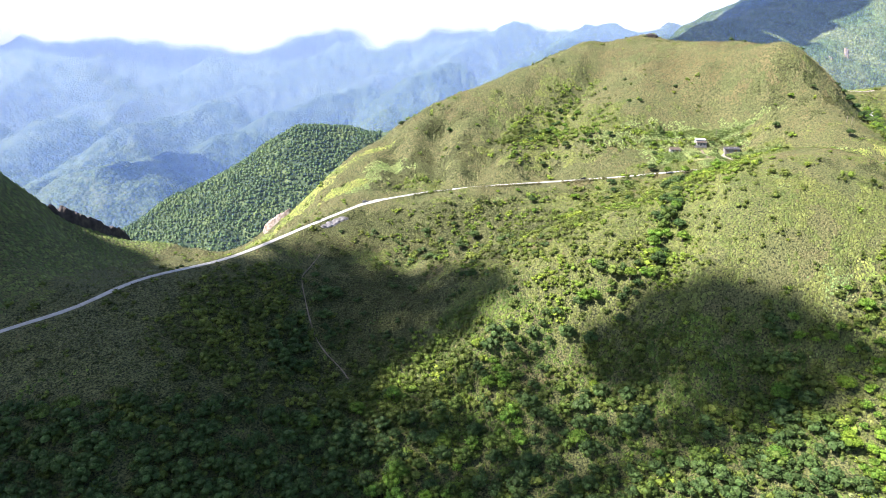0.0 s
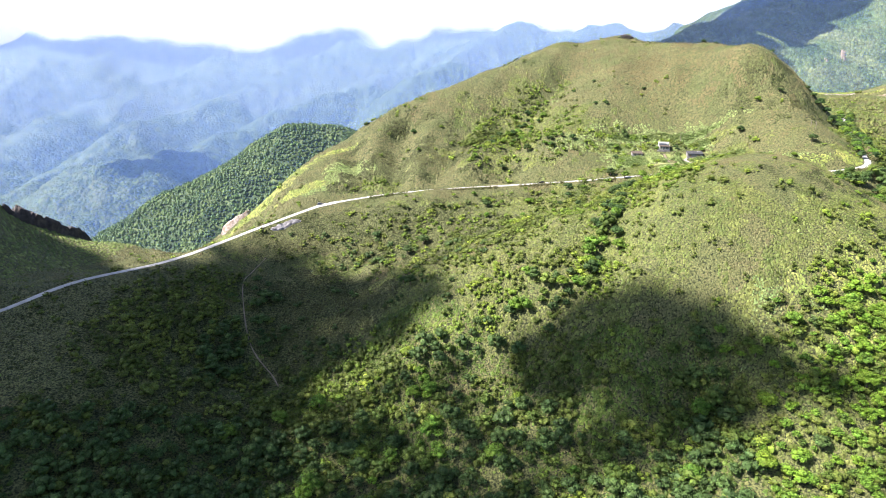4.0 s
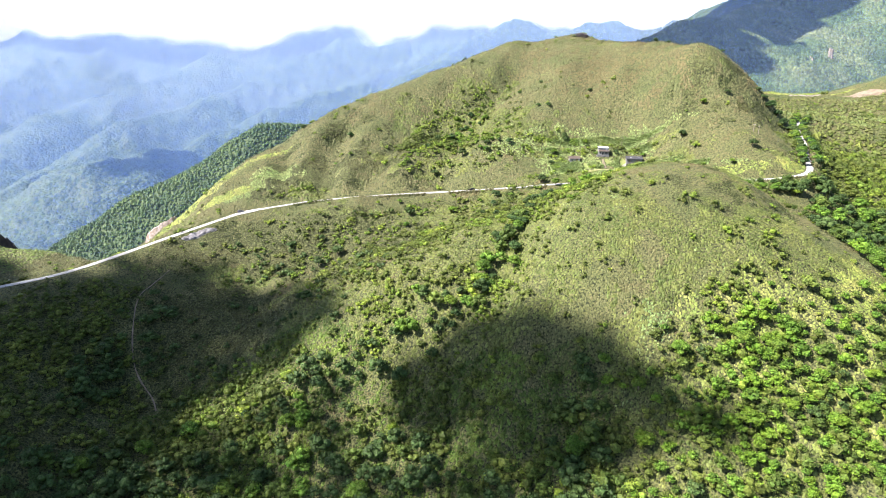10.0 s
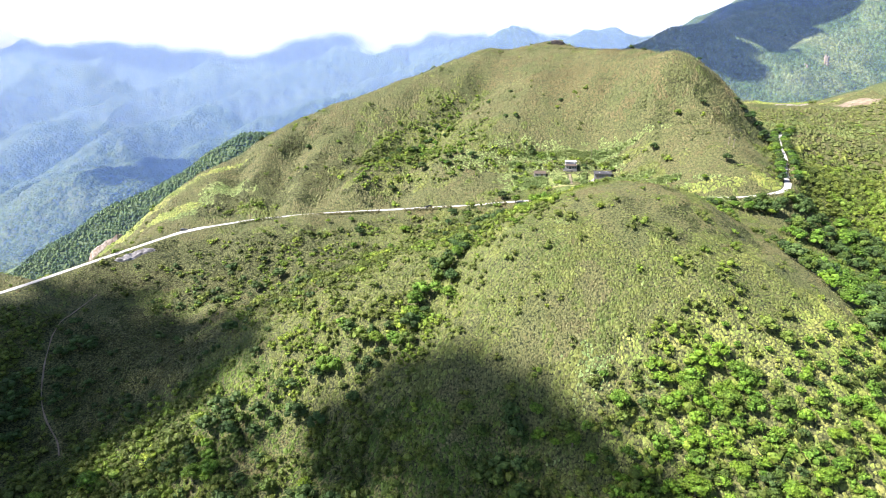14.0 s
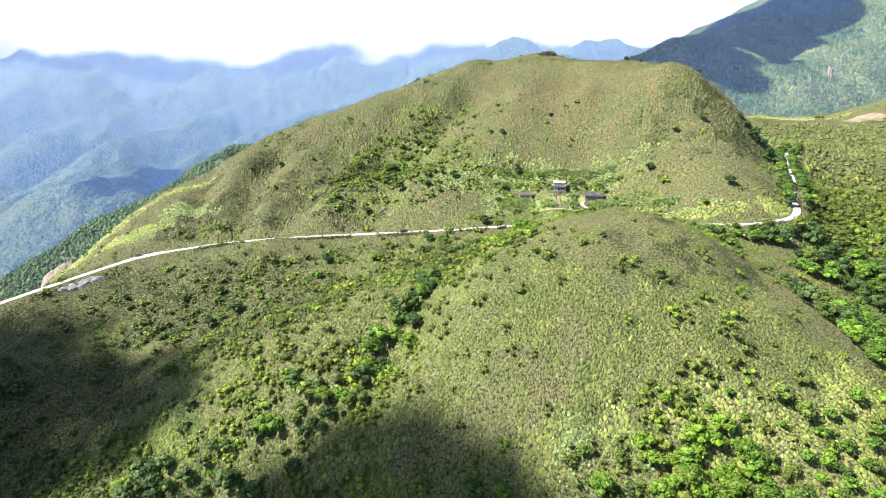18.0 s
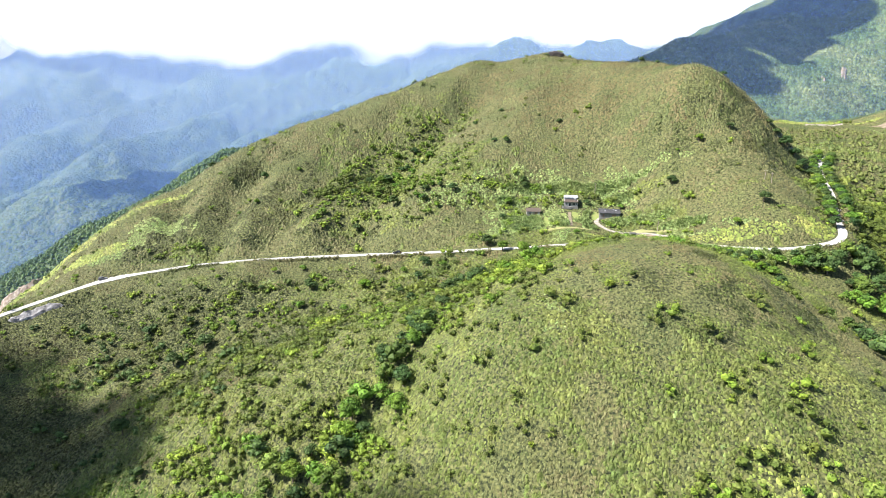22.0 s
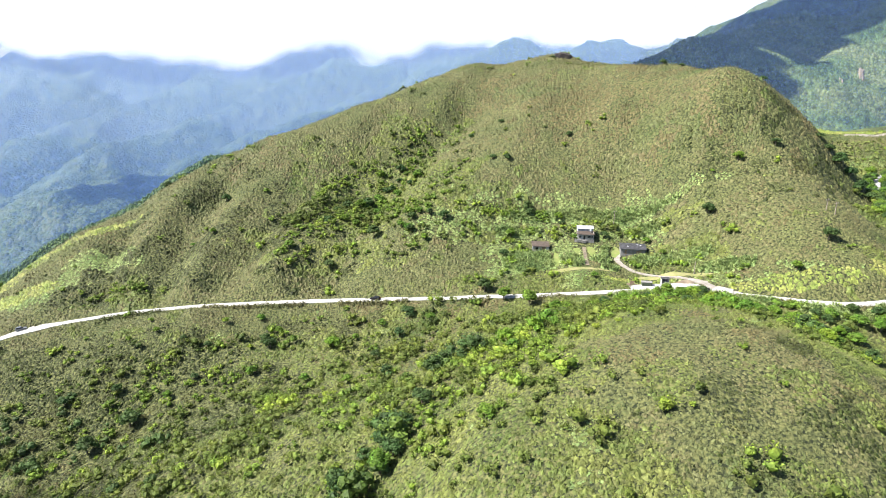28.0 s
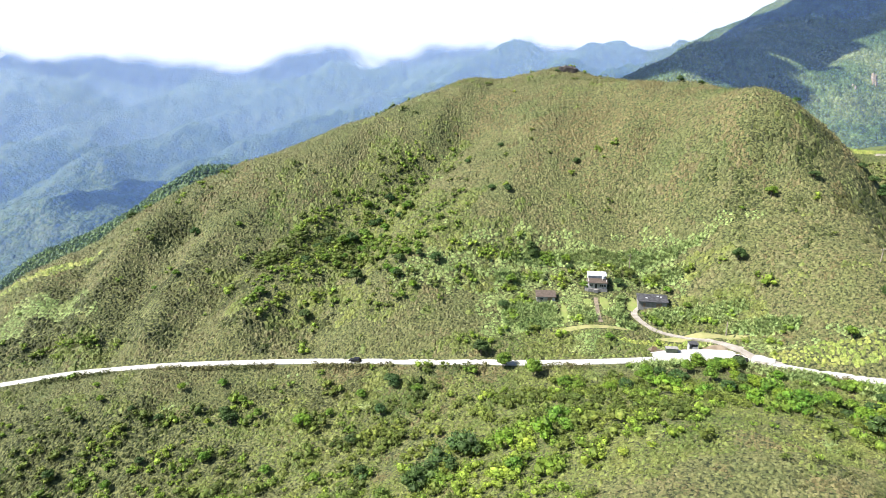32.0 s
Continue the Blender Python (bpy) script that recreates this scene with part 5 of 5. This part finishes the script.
MAT_DRYLAWN = mottled("dry_grass", 2.0, [(0.3, (0.120, 0.135, 0.048)), (0.5, (0.165, 0.165, 0.066)), (0.72, (0.210, 0.185, 0.095))], 0.95, 0.08, 0.4)
MAT_SOIL = mottled("bare_soil", 3.0, [(0.3, (0.11, 0.085, 0.060)), (0.7, (0.20, 0.165, 0.12))], 0.95, 0.05, 0.5)
MAT_ROCK = mottled("pale_rock", 2.6, [(0.3, (0.11, 0.080, 0.060)), (0.5, (0.20, 0.165, 0.135)), (0.72, (0.33, 0.30, 0.275))], 0.9, 0.25, 0.8)
MAT_GREYROCK = mottled("grey_rock", 2.0, [(0.3, (0.085, 0.080, 0.080)), (0.5, (0.16, 0.155, 0.155)), (0.72, (0.27, 0.265, 0.265))], 0.9, 0.25, 0.7)
MAT_DARKROCK = mottled("dark_rock", 4.0, [(0.3, (0.018, 0.016, 0.016)), (0.5, (0.040, 0.034, 0.032)), (0.75, (0.085, 0.070, 0.060))], 0.9, 0.5, 1.6)


def box(bm, x0, x1, y0, y1, z0, z1, cut=0.0):
    """A box, its upright corners cut by a few centimetres."""
    made = bmesh.ops.create_cube(bm, size=1, matrix=Matrix.Translation(((x0 + x1) / 2, (y0 + y1) / 2, (z0 + z1) / 2)) @ Matrix.Diagonal((x1 - x0, y1 - y0, z1 - z0, 1)))
    if cut:
        edges = list({e for v in made["verts"] for e in v.link_edges})
        bmesh.ops.bevel(bm, geom=edges, offset=cut, segments=1, affect="EDGES")


def drum(bm, x, y, z0, z1, r0, r1, sides=12, lie=None):
    m = Matrix.Translation((x, y, (z0 + z1) / 2)) if lie is None else lie
    bmesh.ops.create_cone(bm, cap_ends=True, segments=sides, radius1=r0, radius2=r1, depth=z1 - z0, matrix=m)


def solid(name, mat, parent, shape, label=""):
    """A part from a function that fills a bmesh."""
    bm = bmesh.new()
    shape(bm)
    me = bpy.data.meshes.new(name)
    bm.to_mesh(me)
    bm.free()
    return part(name, me, mat, parent, label)


def boxed(name, mat, parent, *dims, cut=0.02, label=""):
    return solid(name, mat, parent, lambda bm: box(bm, *dims, cut), label)


def sloped_sheet(bm, x0, x1, y0, y1, z_front, z_back, thick, ribs=0):
    """A lean-to roof sheet that rises from y0 to y1, with raised ribs."""
    def slab(a, b, lift, t):
        pts = [(a, y0, z_front + lift), (b, y0, z_front + lift), (b, y1, z_back + lift), (a, y1, z_back + lift)]
        low = [bm.verts.new(p) for p in pts]
        top = [bm.verts.new((px, py, pz + t)) for px, py, pz in pts]
        bm.faces.new(low[::-1])
        bm.faces.new(top)
        for i in range(4):
            bm.faces.new((low[i], low[(i + 1) % 4], top[(i + 1) % 4], top[i]))
    slab(x0, x1, 0, thick)
    for k in range(ribs):
        c = x0 + (x1 - x0) * (k + 0.5) / ribs
        slab(c - 0.05, c + 0.05, thick - 0.01, 0.06)


def window_at(parent, x, y, z, w, h, label=""):
    win = boxed("window", MAT_DARKGLASS, parent, x - w / 2, x + w / 2, y - 0.05, y + 0.04, z, z + h, cut=0.0, label=label)
    for name, dims in (("window_sill", (x - w / 2 - 0.1, x + w / 2 + 0.1, y - 0.14, y + 0.02, z - 0.1, z)), ("frame", (x - 0.04, x + 0.04, y - 0.09, y, z, z + h)),
                       ("lintel", (x - w / 2 - 0.08, x + w / 2 + 0.08, y - 0.10, y + 0.02, z + h, z + h + 0.12))):
        boxed(name, MAT_WHITE, win, *dims, cut=0.01)
    return win


# ---- the house on the terrace ----
def house():
    root = new("house")
    z0 = -1.6
    boxed("foundation", MAT_BLOCK, root, -4.3, 4.3, -3.1, 5.2, z0, 0.0, cut=0.05)
    boxed("front_wall", MAT_WALL, root, -4.0, 4.0, -2.8, -2.55, 0, 2.7)
    boxed("side_wall", MAT_WALL, root, -4.0, -3.75, -2.55, 4.8, 0, 3.4)
    boxed("side_wall", MAT_WALL, root, 3.75, 4.0, -2.55, 4.8, 0, 3.4)
    boxed("back_wall", MAT_WALL, root, -4.0, 4.0, 4.8, 5.0, 0, 4.4)
    boxed("upper_wall", MAT_WHITE, root, -3.9, 3.9, 0.9, 1.1, 2.9, 4.6, label="white sheet-metal upper wall")
    boxed("upper_side_wall", MAT_WHITE, root, -3.9, -3.75, 1.1, 4.8, 3.4, 4.6)
    boxed("upper_side_wall", MAT_WHITE, root, 3.75, 3.9, 1.1, 4.8, 3.4, 4.6)
    solid("porch_roof", MAT_RUST, root, lambda bm: sloped_sheet(bm, -4.5, 4.4, -3.5, 1.0, 2.72, 3.35, 0.1, 14), "brown stained lean-to roof sheet")
    solid("upper_roof", MAT_WHITE, root, lambda bm: sloped_sheet(bm, -4.3, 4.3, 0.6, 5.3, 4.62, 5.15, 0.1, 14), "white ribbed metal roof")
    door = boxed("door", MAT_DARKGLASS, root, -1.15, -0.15, -2.86, -2.76, 0.05, 2.15, cut=0.0, label="open dark doorway")
    boxed("door_frame", MAT_WHITE, door, -1.27, -1.15, -2.90, -2.74, 0.05, 2.25, cut=0.01)
    boxed("door_frame", MAT_WHITE, door, -0.15, -0.03, -2.90, -2.74, 0.05, 2.25, cut=0.01)
    window_at(root, 1.7, -2.8, 0.95, 1.5, 1.1)
    window_at(root, -2.7, -2.8, 0.95, 1.0, 1.0)
    window_at(root, 3.2, -2.8, 0.95, 0.7, 1.1)
    boxed("porch_step", MAT_BLOCK, root, -1.6, 0.4, -4.0, -3.1, z0, -0.15, cut=0.03)
    boxed("side_store", MAT_WALL, root, -5.2, -4.3, -2.2, -0.6, z0, 1.3, label="low grey store beside the wall")
    return tagged(root, "small grey rendered house with brown and white metal roofs", "house")


h = house()
h.matrix_basis = Matrix.Translation((1.6, 4.2, float(ground_z(1.6, 4.2)[0]) + 0.6)) @ Matrix.Rotation(radians(-6), 4, "Z") @ Matrix.Scale(0.86, 4)
tank = new("water_tank")
solid("tank", MAT_STEEL, tank, lambda bm: (drum(bm, 0, 0, 0, 1.1, 0.55, 0.55, 16), drum(bm, 0, 0, 1.1, 1.3, 0.55, 0.12, 16)))
solid("stand", MAT_STEEL, tank, lambda bm: [box(bm, sx - 0.05, sx + 0.05, sy - 0.05, sy + 0.05, -0.75, 0) for sx in (-0.35, 0.35) for sy in (-0.35, 0.35)])
tank.matrix_basis = h.matrix_basis @ Matrix.Translation((2.6, -0.4, 3.95))
tagged(tank, "round grey steel water tank on the house roof", "water tank")


def shed(wide, deep, tall, wall, roof, roof_label, label, doors):
    root = new("shed")
    for name, dims in (("front_wall", (-wide / 2, wide / 2, -deep / 2, -deep / 2 + 0.2)), ("back_wall", (-wide / 2, wide / 2, deep / 2 - 0.2, deep / 2)),
                       ("side_wall", (-wide / 2, -wide / 2 + 0.2, -deep / 2 + 0.2, deep / 2 - 0.2)), ("side_wall", (wide / 2 - 0.2, wide / 2, -deep / 2 + 0.2, deep / 2 - 0.2))):
        boxed(name, wall, root, *dims, -1.5, tall)
    solid("roof", roof, root, lambda bm: sloped_sheet(bm, -wide / 2 - 0.4, wide / 2 + 0.4, -deep / 2 - 0.6, deep / 2 + 0.4, tall, tall + deep * 0.2, 0.1, int(wide * 1.6)), roof_label)
    for dx, dw in doors:
        d = boxed("door", MAT_WOOD, root, dx - dw / 2, dx + dw / 2, -deep / 2 - 0.05, -deep / 2 + 0.05, 0.0, 1.9, cut=0.01, label="dark timber door")
        boxed("handle", MAT_STEEL, d, dx + dw / 2 - 0.2, dx + dw / 2 - 0.1, -deep / 2 - 0.12, -deep / 2 - 0.04, 0.95, 1.05, cut=0.0)
    return tagged(root, label, "shed")


s1 = shed(8.0, 4.6, 2.3, MAT_WALL, MAT_RUST, "dark brown metal roof", "white-walled shed with a brown roof among shrubs", [(1.6, 1.8)])
window_at(s1, -1.8, -2.3, 0.9, 1.2, 0.8)
s1.matrix_basis = pose(-18.5, 0.6, float(ground_z(-18.5, -1.2)[0]) + 0.4, 0, 0, -3) @ Matrix.Scale(0.88, 4)
s2 = shed(11.6, 5.4, 2.6, MAT_BLOCK, MAT_TAR, "black roofing with pale worn patches", "long grey concrete shed with a worn black roof", [(-3.4, 1.0), (2.6, 2.4)])
for px, py, pw in ((1.9, 0.9, 0.9), (3.3, 0.4, 0.7), (-2.8, -0.8, 0.8)):
    sheet = solid("roof_patch", MAT_WHITE, s2, lambda bm: sloped_sheet(bm, px, px + pw, py, py + 0.7, 2.6 + (py + 3.3) * 0.19 + 0.15, 2.6 + (py + 4.0) * 0.19 + 0.15, 0.03), "pale patch of roof sheet")
s2.matrix_basis = pose(19.8, -6.4, float(ground_z(19.8, -8.8)[0]) + 0.3, 0, 0, -8) @ Matrix.Scale(0.88, 4)

# ---- the yard beside the road ----
YARD = polyline([(10, -40.5, -5.0), (18, -40.5, -5.0), (28, -41, -4.7), (38, -44, -4.0), (45, -47.5, -3.6)], 1.0)


def drape(name, outline, mat, lift, label, category, jag=0.25, step=0.8):
    """A thin ground cover inside an oval (x, y, half length, half width, turn), with an uneven rim, following the ground."""
    cx, cy, a, b, turn = outline
    c, s = math.cos(radians(turn)), math.sin(radians(turn))
    rings = max(3, int(max(a, b) / step / 2))
    verts, faces, k = [(cx, cy, float(ground_z(cx, cy)[0]) + lift)], [], 40
    for r in range(1, rings + 1):
        for i in range(k):
            w = 2 * math.pi * i / k
            f = r / rings * (1 + jag * (noise.noise((cx + 2.3 * math.cos(w), cy + 2.3 * math.sin(w), 0.5)) + 0.8 * noise.noise((cx + 6 * math.cos(w), cy + 6 * math.sin(w), 2.5)))) 
            u, v = a * f * math.cos(w), b * f * math.sin(w)
            px, py = cx + u * c - v * s, cy + u * s + v * c
            verts.append((px, py, float(ground_z(px, py)[0]) + (lift if r < rings else -0.25)))
    for i in range(k):
        j = (i + 1) % k
        faces.append((0, 1 + i, 1 + j))
        for r in range(rings - 1):
            p0, p1, q0, q1 = 1 + r * k + i, 1 + r * k + j, 1 + (r + 1) * k + i, 1 + (r + 1) * k + j
            faces += [(p0, q0, q1), (p0, q1, p1)]
    ob = new(name, mesh_from(name, verts, faces, True))
    ob.data.materials.append(mat)
    return tagged(ob, label, category, kind="structure")


def on_ground(line, lift):
    return np.c_[line[:, :2], ground_z(line[:, 0], line[:, 1]) + lift]


tagged(strip("pavement_yard", on_ground(YARD, 0.3), np.interp(np.arange(len(YARD)), [0, 6, 18, 28, 36], [1.6, 2.6, 2.8, 2.6, 1.6]), 0.0, MAT_ROAD, 1.2), "pale concrete yard beside the road", "pavement", kind="structure")
tagged(strip("pavement_track", on_ground(TRACK, 0.12), np.interp(np.arange(len(TRACK)), [0, 5, 12, 20], [4.6, 3.6, 2.0, 1.15]), 0.0, MAT_GRAVEL, 0.5), "grey gravel track up to the shed", "track", kind="structure")
tagged(strip("pavement_path", on_ground(GARDEN_PATH, 0.10), 0.75, 0.0, MAT_STONE, 0.5), "brown stone path up to the house", "path", kind="structure")
for n_lawn, (lx, ly, la, lb, lt, _) in enumerate(LAWNS[:6]):
    drape("lawn_%d" % (n_lawn + 1), (lx, ly, la, lb * (0.7 if la > 10 else 1.0), lt), MAT_DRYLAWN if la > 10 else MAT_LAWN, 0.07 + 0.012 * n_lawn, "short yellow-green grass on the terrace", "lawn", 0.22)
drape("soil_1", (23, -36.5, 9, 3.2, -6), MAT_SOIL, 0.10, "bare brown earth beside the kiosk", "soil")
drape("gravel_1", (226, 172, 17, 5, 8), MAT_GRAVEL, 0.6, "grey gravel clearing on the far bench", "gravel", 0.4, 2.0)
drape("soil_2", (272, 158, 16, 7, -25), MAT_SOIL, 0.7, "tan earth bank on the far bench", "soil", 0.4, 2.0)
SCARS = [(621, 818, 26, 6, 63), (545, 742, 15, 5, 60)]
for n_scar, (sx, sy, sa, sb, st) in enumerate(SCARS):
    drape("landslip_%d" % (n_scar + 1), (sx, sy, sa, sb, st), MAT_SOIL, 4.0, "pinkish landslip scar on the forested hill", "landslip", 0.5, 4.0)
tagged(strip("trail", on_ground(TRAIL, 0.18), 0.08 + 0.40 * fractal(TRAIL[:, 0], TRAIL[:, 1], 5, 2), 0.0, MAT_SOIL, 1.2), "worn brown foot trail down the gully", "trail", kind="structure")

kiosk = new("kiosk")
kz = float(ground_z(23, -40.6)[0]) + 0.35
boxed("back_wall", MAT_WHITE, kiosk, -1.7, 1.7, 1.1, 1.3, -0.8, 2.3)
boxed("side_wall", MAT_WHITE, kiosk, -1.7, -1.5, -1.2, 1.1, -0.8, 2.3)
boxed("side_wall", MAT_WHITE, kiosk, 1.5, 1.7, -1.2, 1.1, -0.8, 2.3)
boxed("counter", MAT_WHITE, kiosk, -0.4, 1.5, -1.2, -0.9, -0.8, 1.0)
boxed("post", MAT_BLACKPAINT, kiosk, -0.55, -0.4, -1.2, -1.05, -0.8, 2.3)
solid("roof", MAT_TAR, kiosk, lambda bm: sloped_sheet(bm, -1.95, 1.95, -1.4, 1.5, 2.3, 2.42, 0.12, 0), "black flat roof")
kiosk.matrix_basis = pose(24, -37, kz - 0.1, 0, 0, -5) @ Matrix.Scale(0.8, 4)
tagged(kiosk, "small white roadside kiosk with a black roof", "kiosk")

bin_box = new("container")
boxed("body", MAT_GREENBOX, bin_box, -1.9, 1.9, -0.9, 0.9, 0.15, 1.35, cut=0.08)
boxed("lid", MAT_BLOCK, bin_box, -1.95, 1.95, -0.95, 0.95, 1.35, 1.5, cut=0.05, label="pale grey lid")
for sx in (-1.5, 1.5):
    boxed("foot", MAT_RUBBER, bin_box, sx - 0.15, sx + 0.15, -0.8, 0.8, 0, 0.15, cut=0.0)
    boxed("rib", MAT_GREENBOX, bin_box, sx - 0.06, sx + 0.06, -0.96, -0.9, 0.2, 1.3, cut=0.0)
bin_box.matrix_basis = pose(16.6, -39, float(ground_z(16.6, -40.6)[0]) + 0.32, 0, 0, -6)
tagged(bin_box, "dull green storage container beside the kiosk", "container")

board = new("notice_board")
for sx in (-0.7, 0.7):
    boxed("post", MAT_WOOD, board, sx - 0.07, sx + 0.07, -0.07, 0.07, -0.6, 2.2, cut=0.01)
boxed("panel", MAT_WOOD, board, -0.8, 0.8, -0.12, -0.07, 0.8, 2.0, cut=0.01, label="red-brown timber panel")
board.matrix_basis = pose(11.4, -38.2, float(ground_z(11.4, -38.2)[0]) + 0.3, 0, 0, -5)
tagged(board, "brown timber notice board beside the road", "notice board")


def pole(px, py, tall, lean, arm):
    root = new("utility_pole")
    solid("shaft", MAT_POLE, root, lambda bm: drum(bm, 0, 0, -1.0, tall, 0.19, 0.12, 10))
    if arm:
        bar = boxed("crossarm", MAT_POLE, root, -0.9, 0.9, -0.07, 0.07, tall - 0.7, tall - 0.55, cut=0.01)
        for sx in (-0.75, 0.0, 0.75):
            solid("insulator", MAT_WHITE, bar, lambda bm: drum(bm, sx, 0, tall - 0.55, tall - 0.3, 0.06, 0.04, 8))
    root.matrix_basis = pose(px, py, float(ground_z(px, py)[0]), 0, lean, 12)
    return tagged(root, "weathered timber utility pole on the hillside", "utility pole", group="utility poles")


pole(88.0, -21.8, 4.8, 0, True)
pole(90.2, -24.2, 5.2, -3, True)
pole(16, 13, 7.5, 0, True)
tagged(pole(37.6, -29.5, 5.2, 0, False), "grey timber post beside the gravel track")


# ---- cars ----
def car(label, paint, tall):
    """A small car, its nose to +x."""
    root = new("car")
    body = new("body", bpy.data.meshes.new("body"))

    def hull(bm):
        side = [(-2.15, 0.35), (-2.2, 0.75), (-2.1, 0.98), (-1.3, 1.02), (0.75, 0.98), (1.75, 0.86), (2.12, 0.68), (2.15, 0.35)]
        rows = []
        for y, f in ((-0.86, 0.97), (-0.80, 1.0), (0.80, 1.0), (0.86, 0.97)):
            rows.append([bm.verts.new((px * f, y, pz if f == 1.0 else 0.35 + (pz - 0.35) * 0.93)) for px, pz in side])
        for a, b in zip(rows, rows[1:]):
            for i in range(len(side)):
                j = (i + 1) % len(side)
                bm.faces.new((a[i], a[j], b[j], b[i]))
        bm.faces.new(rows[0][::-1])
        bm.faces.new(rows[-1])
        bmesh.ops.recalc_face_normals(bm, faces=bm.faces)

    bpy.data.objects.remove(body)
    body = solid("body", paint, root, hull)

    def cabin(bm):
        low = [(-1.95, -0.78), (0.85, -0.78), (0.85, 0.78), (-1.95, 0.78)]
        top = [(-1.6, -0.62), (0.1, -0.62), (0.1, 0.62), (-1.6, 0.62)]
        lv = [bm.verts.new((px, py, 0.97)) for px, py in low]
        tv = [bm.verts.new((px, py, tall - 0.06)) for px, py in top]
        for i in range(4):
            bm.faces.new((lv[i], lv[(i + 1) % 4], tv[(i + 1) % 4], tv[i]))
        bm.faces.new(tv)

    solid("windows", MAT_DARKGLASS, root, cabin, "dark tinted windows")
    boxed("roof", paint, root, -1.66, 0.16, -0.65, 0.65, tall - 0.06, tall, cut=0.03)
    for py in (-0.66, 0.66):
        boxed("pillar", paint, root, -0.75, -0.62, py - 0.05, py + 0.05, 0.98, tall - 0.05, cut=0.0)
    for px in (-1.35, 1.35):
        for py in (-0.78, 0.78):
            w = new("wheel", bpy.data.meshes.new("wheel"))
            bpy.data.objects.remove(w)
            lie = Matrix.Translation((px, py, 0.33)) @ Matrix.Rotation(math.pi / 2, 4, "X")
            tyre = solid("wheel", MAT_RUBBER, root, lambda bm: drum(bm, 0, 0, 0, 0.22, 0.33, 0.33, 16, lie), "black rubber tyre")
            lie2 = Matrix.Translation((px, py * 1.14, 0.33)) @ Matrix.Rotation(math.pi / 2, 4, "X")
            solid("rim", MAT_STEEL, tyre, lambda bm: drum(bm, 0, 0, 0, 0.08, 0.2, 0.2, 12, lie2))
    for py in (-0.6, 0.6):
        boxed("headlight", MAT_LAMP, root, 2.04, 2.14, py - 0.16, py + 0.16, 0.62, 0.76, cut=0.02)
        boxed("taillight", MAT_REDLAMP, root, -2.2, -2.12, py - 0.16, py + 0.16, 0.72, 0.88, cut=0.02)
    for px in (-2.22, 2.16):
        boxed("bumper", MAT_RUBBER, root, px - 0.05, px + 0.05, -0.8, 0.8, 0.36, 0.56, cut=0.02)
    return tagged(root, label, "car", group="cars by the road")


def put_on_road(ob, near_x, aside, flip):
    i = int(np.abs(ROAD[:, 0] - near_x).argmin())
    d = ROAD[min(i + 1, len(ROAD) - 1)] - ROAD[i - 1]
    d /= np.linalg.norm(d)
    turn = math.atan2(d[1], d[0]) + (math.pi if flip else 0)
    at = ROAD[i] + np.array([-d[1], d[0], 0]) * aside
    ob.matrix_basis = Matrix.Translation((at[0], at[1], at[2] + 0.1)) @ Matrix.Rotation(turn, 4, "Z")


put_on_road(car("black car with dark windows on the narrow road", MAT_BLACKPAINT, 1.62), -88, -0.5, True)
c2 = car("dark grey car parked on the road verge", MAT_GREYPAINT, 1.5)
put_on_road(c2, -243, 2.2, False)
c3 = car("black car parked at the edge of the yard", MAT_BLACKPAINT, 1.55)
c3.matrix_basis = pose(35, -46.8, float(ground_z(35, -46.8)[0]) + 0.4, 0, 0, -20)


# ---- bare rock ----
def crag(name, outline, lift, mat, label, seed, sharp=6.0, step=1.2):
    """An outcrop: the ground's own form pushed out in broken blocks."""
    cx, cy, a, b, turn = outline
    c, s = math.cos(radians(turn)), math.sin(radians(turn))
    us, vs = np.arange(-a, a + step, step), np.arange(-b, b + step, step)
    uu, vv = np.meshgrid(us, vs, indexing="ij")
    r = np.sqrt((uu / a) ** 2 + (vv / b) ** 2) + 0.3 * (fractal(uu + seed * 31, vv, 7, 3, seed) - 0.5)
    h = np.clip((1 - r) * 4, -0.4, 1) * lift * (0.45 + 0.9 * np.round(fractal(uu, vv + seed * 13, sharp, 3, seed + 1) * 5) / 5)
    px, py = cx + uu * c - vv * s, cy + uu * s + vv * c
    px = px + (fractal(uu, vv, 3, 2, seed + 2) - 0.5) * step * 1.2
    pz = ground_z(px.ravel(), py.ravel()).reshape(px.shape) + h
    n, k = px.shape
    idx = np.arange(n * k).reshape(n, k)
    q = np.stack([idx[:-1, :-1], idx[1:, :-1], idx[1:, 1:], idx[:-1, 1:]], -1).reshape(-1, 4)
    ob = new(name, mesh_from(name, np.c_[px.ravel(), py.ravel(), pz.ravel()], q, False))
    ob.data.materials.append(mat)
    return tagged(ob, label, "rock", kind="structure")


crag("rock_face_1", (-318, 14, 13, 9, 35, ), 4.5, MAT_ROCK, "pale broken rock face above the pass", 1)
crag("rock_face_2", (-262, -50.5, 12, 2.2, 46), 1.0, MAT_GREYROCK, "grey rock cut below the road edge", 2, 3.0, 0.8)
crag("rock_face_3", (-458, 4, 30, 8, 65), 10.0, MAT_DARKROCK, "dark cliff on the shoulder of the hill", 3, 9.0, 1.6)
crag("earth_bank_1", (31.5, -37.6, 3.6, 1.1, -28), 0.9, MAT_SOIL, "bare earth bank between the yard and the track", 5, 3.0, 0.6)
crag("earth_bank_2", (14.5, -36.6, 5.5, 1.2, 0), 1.3, MAT_SOIL, "orange-brown earth cut behind the yard", 6, 3.0, 0.6)
crag("rock_face_4", (16, 181, 8, 3, 10), 3.0, MAT_DARKROCK, "dark hollow of rock on the summit knoll", 4, 3.0, 0.9)
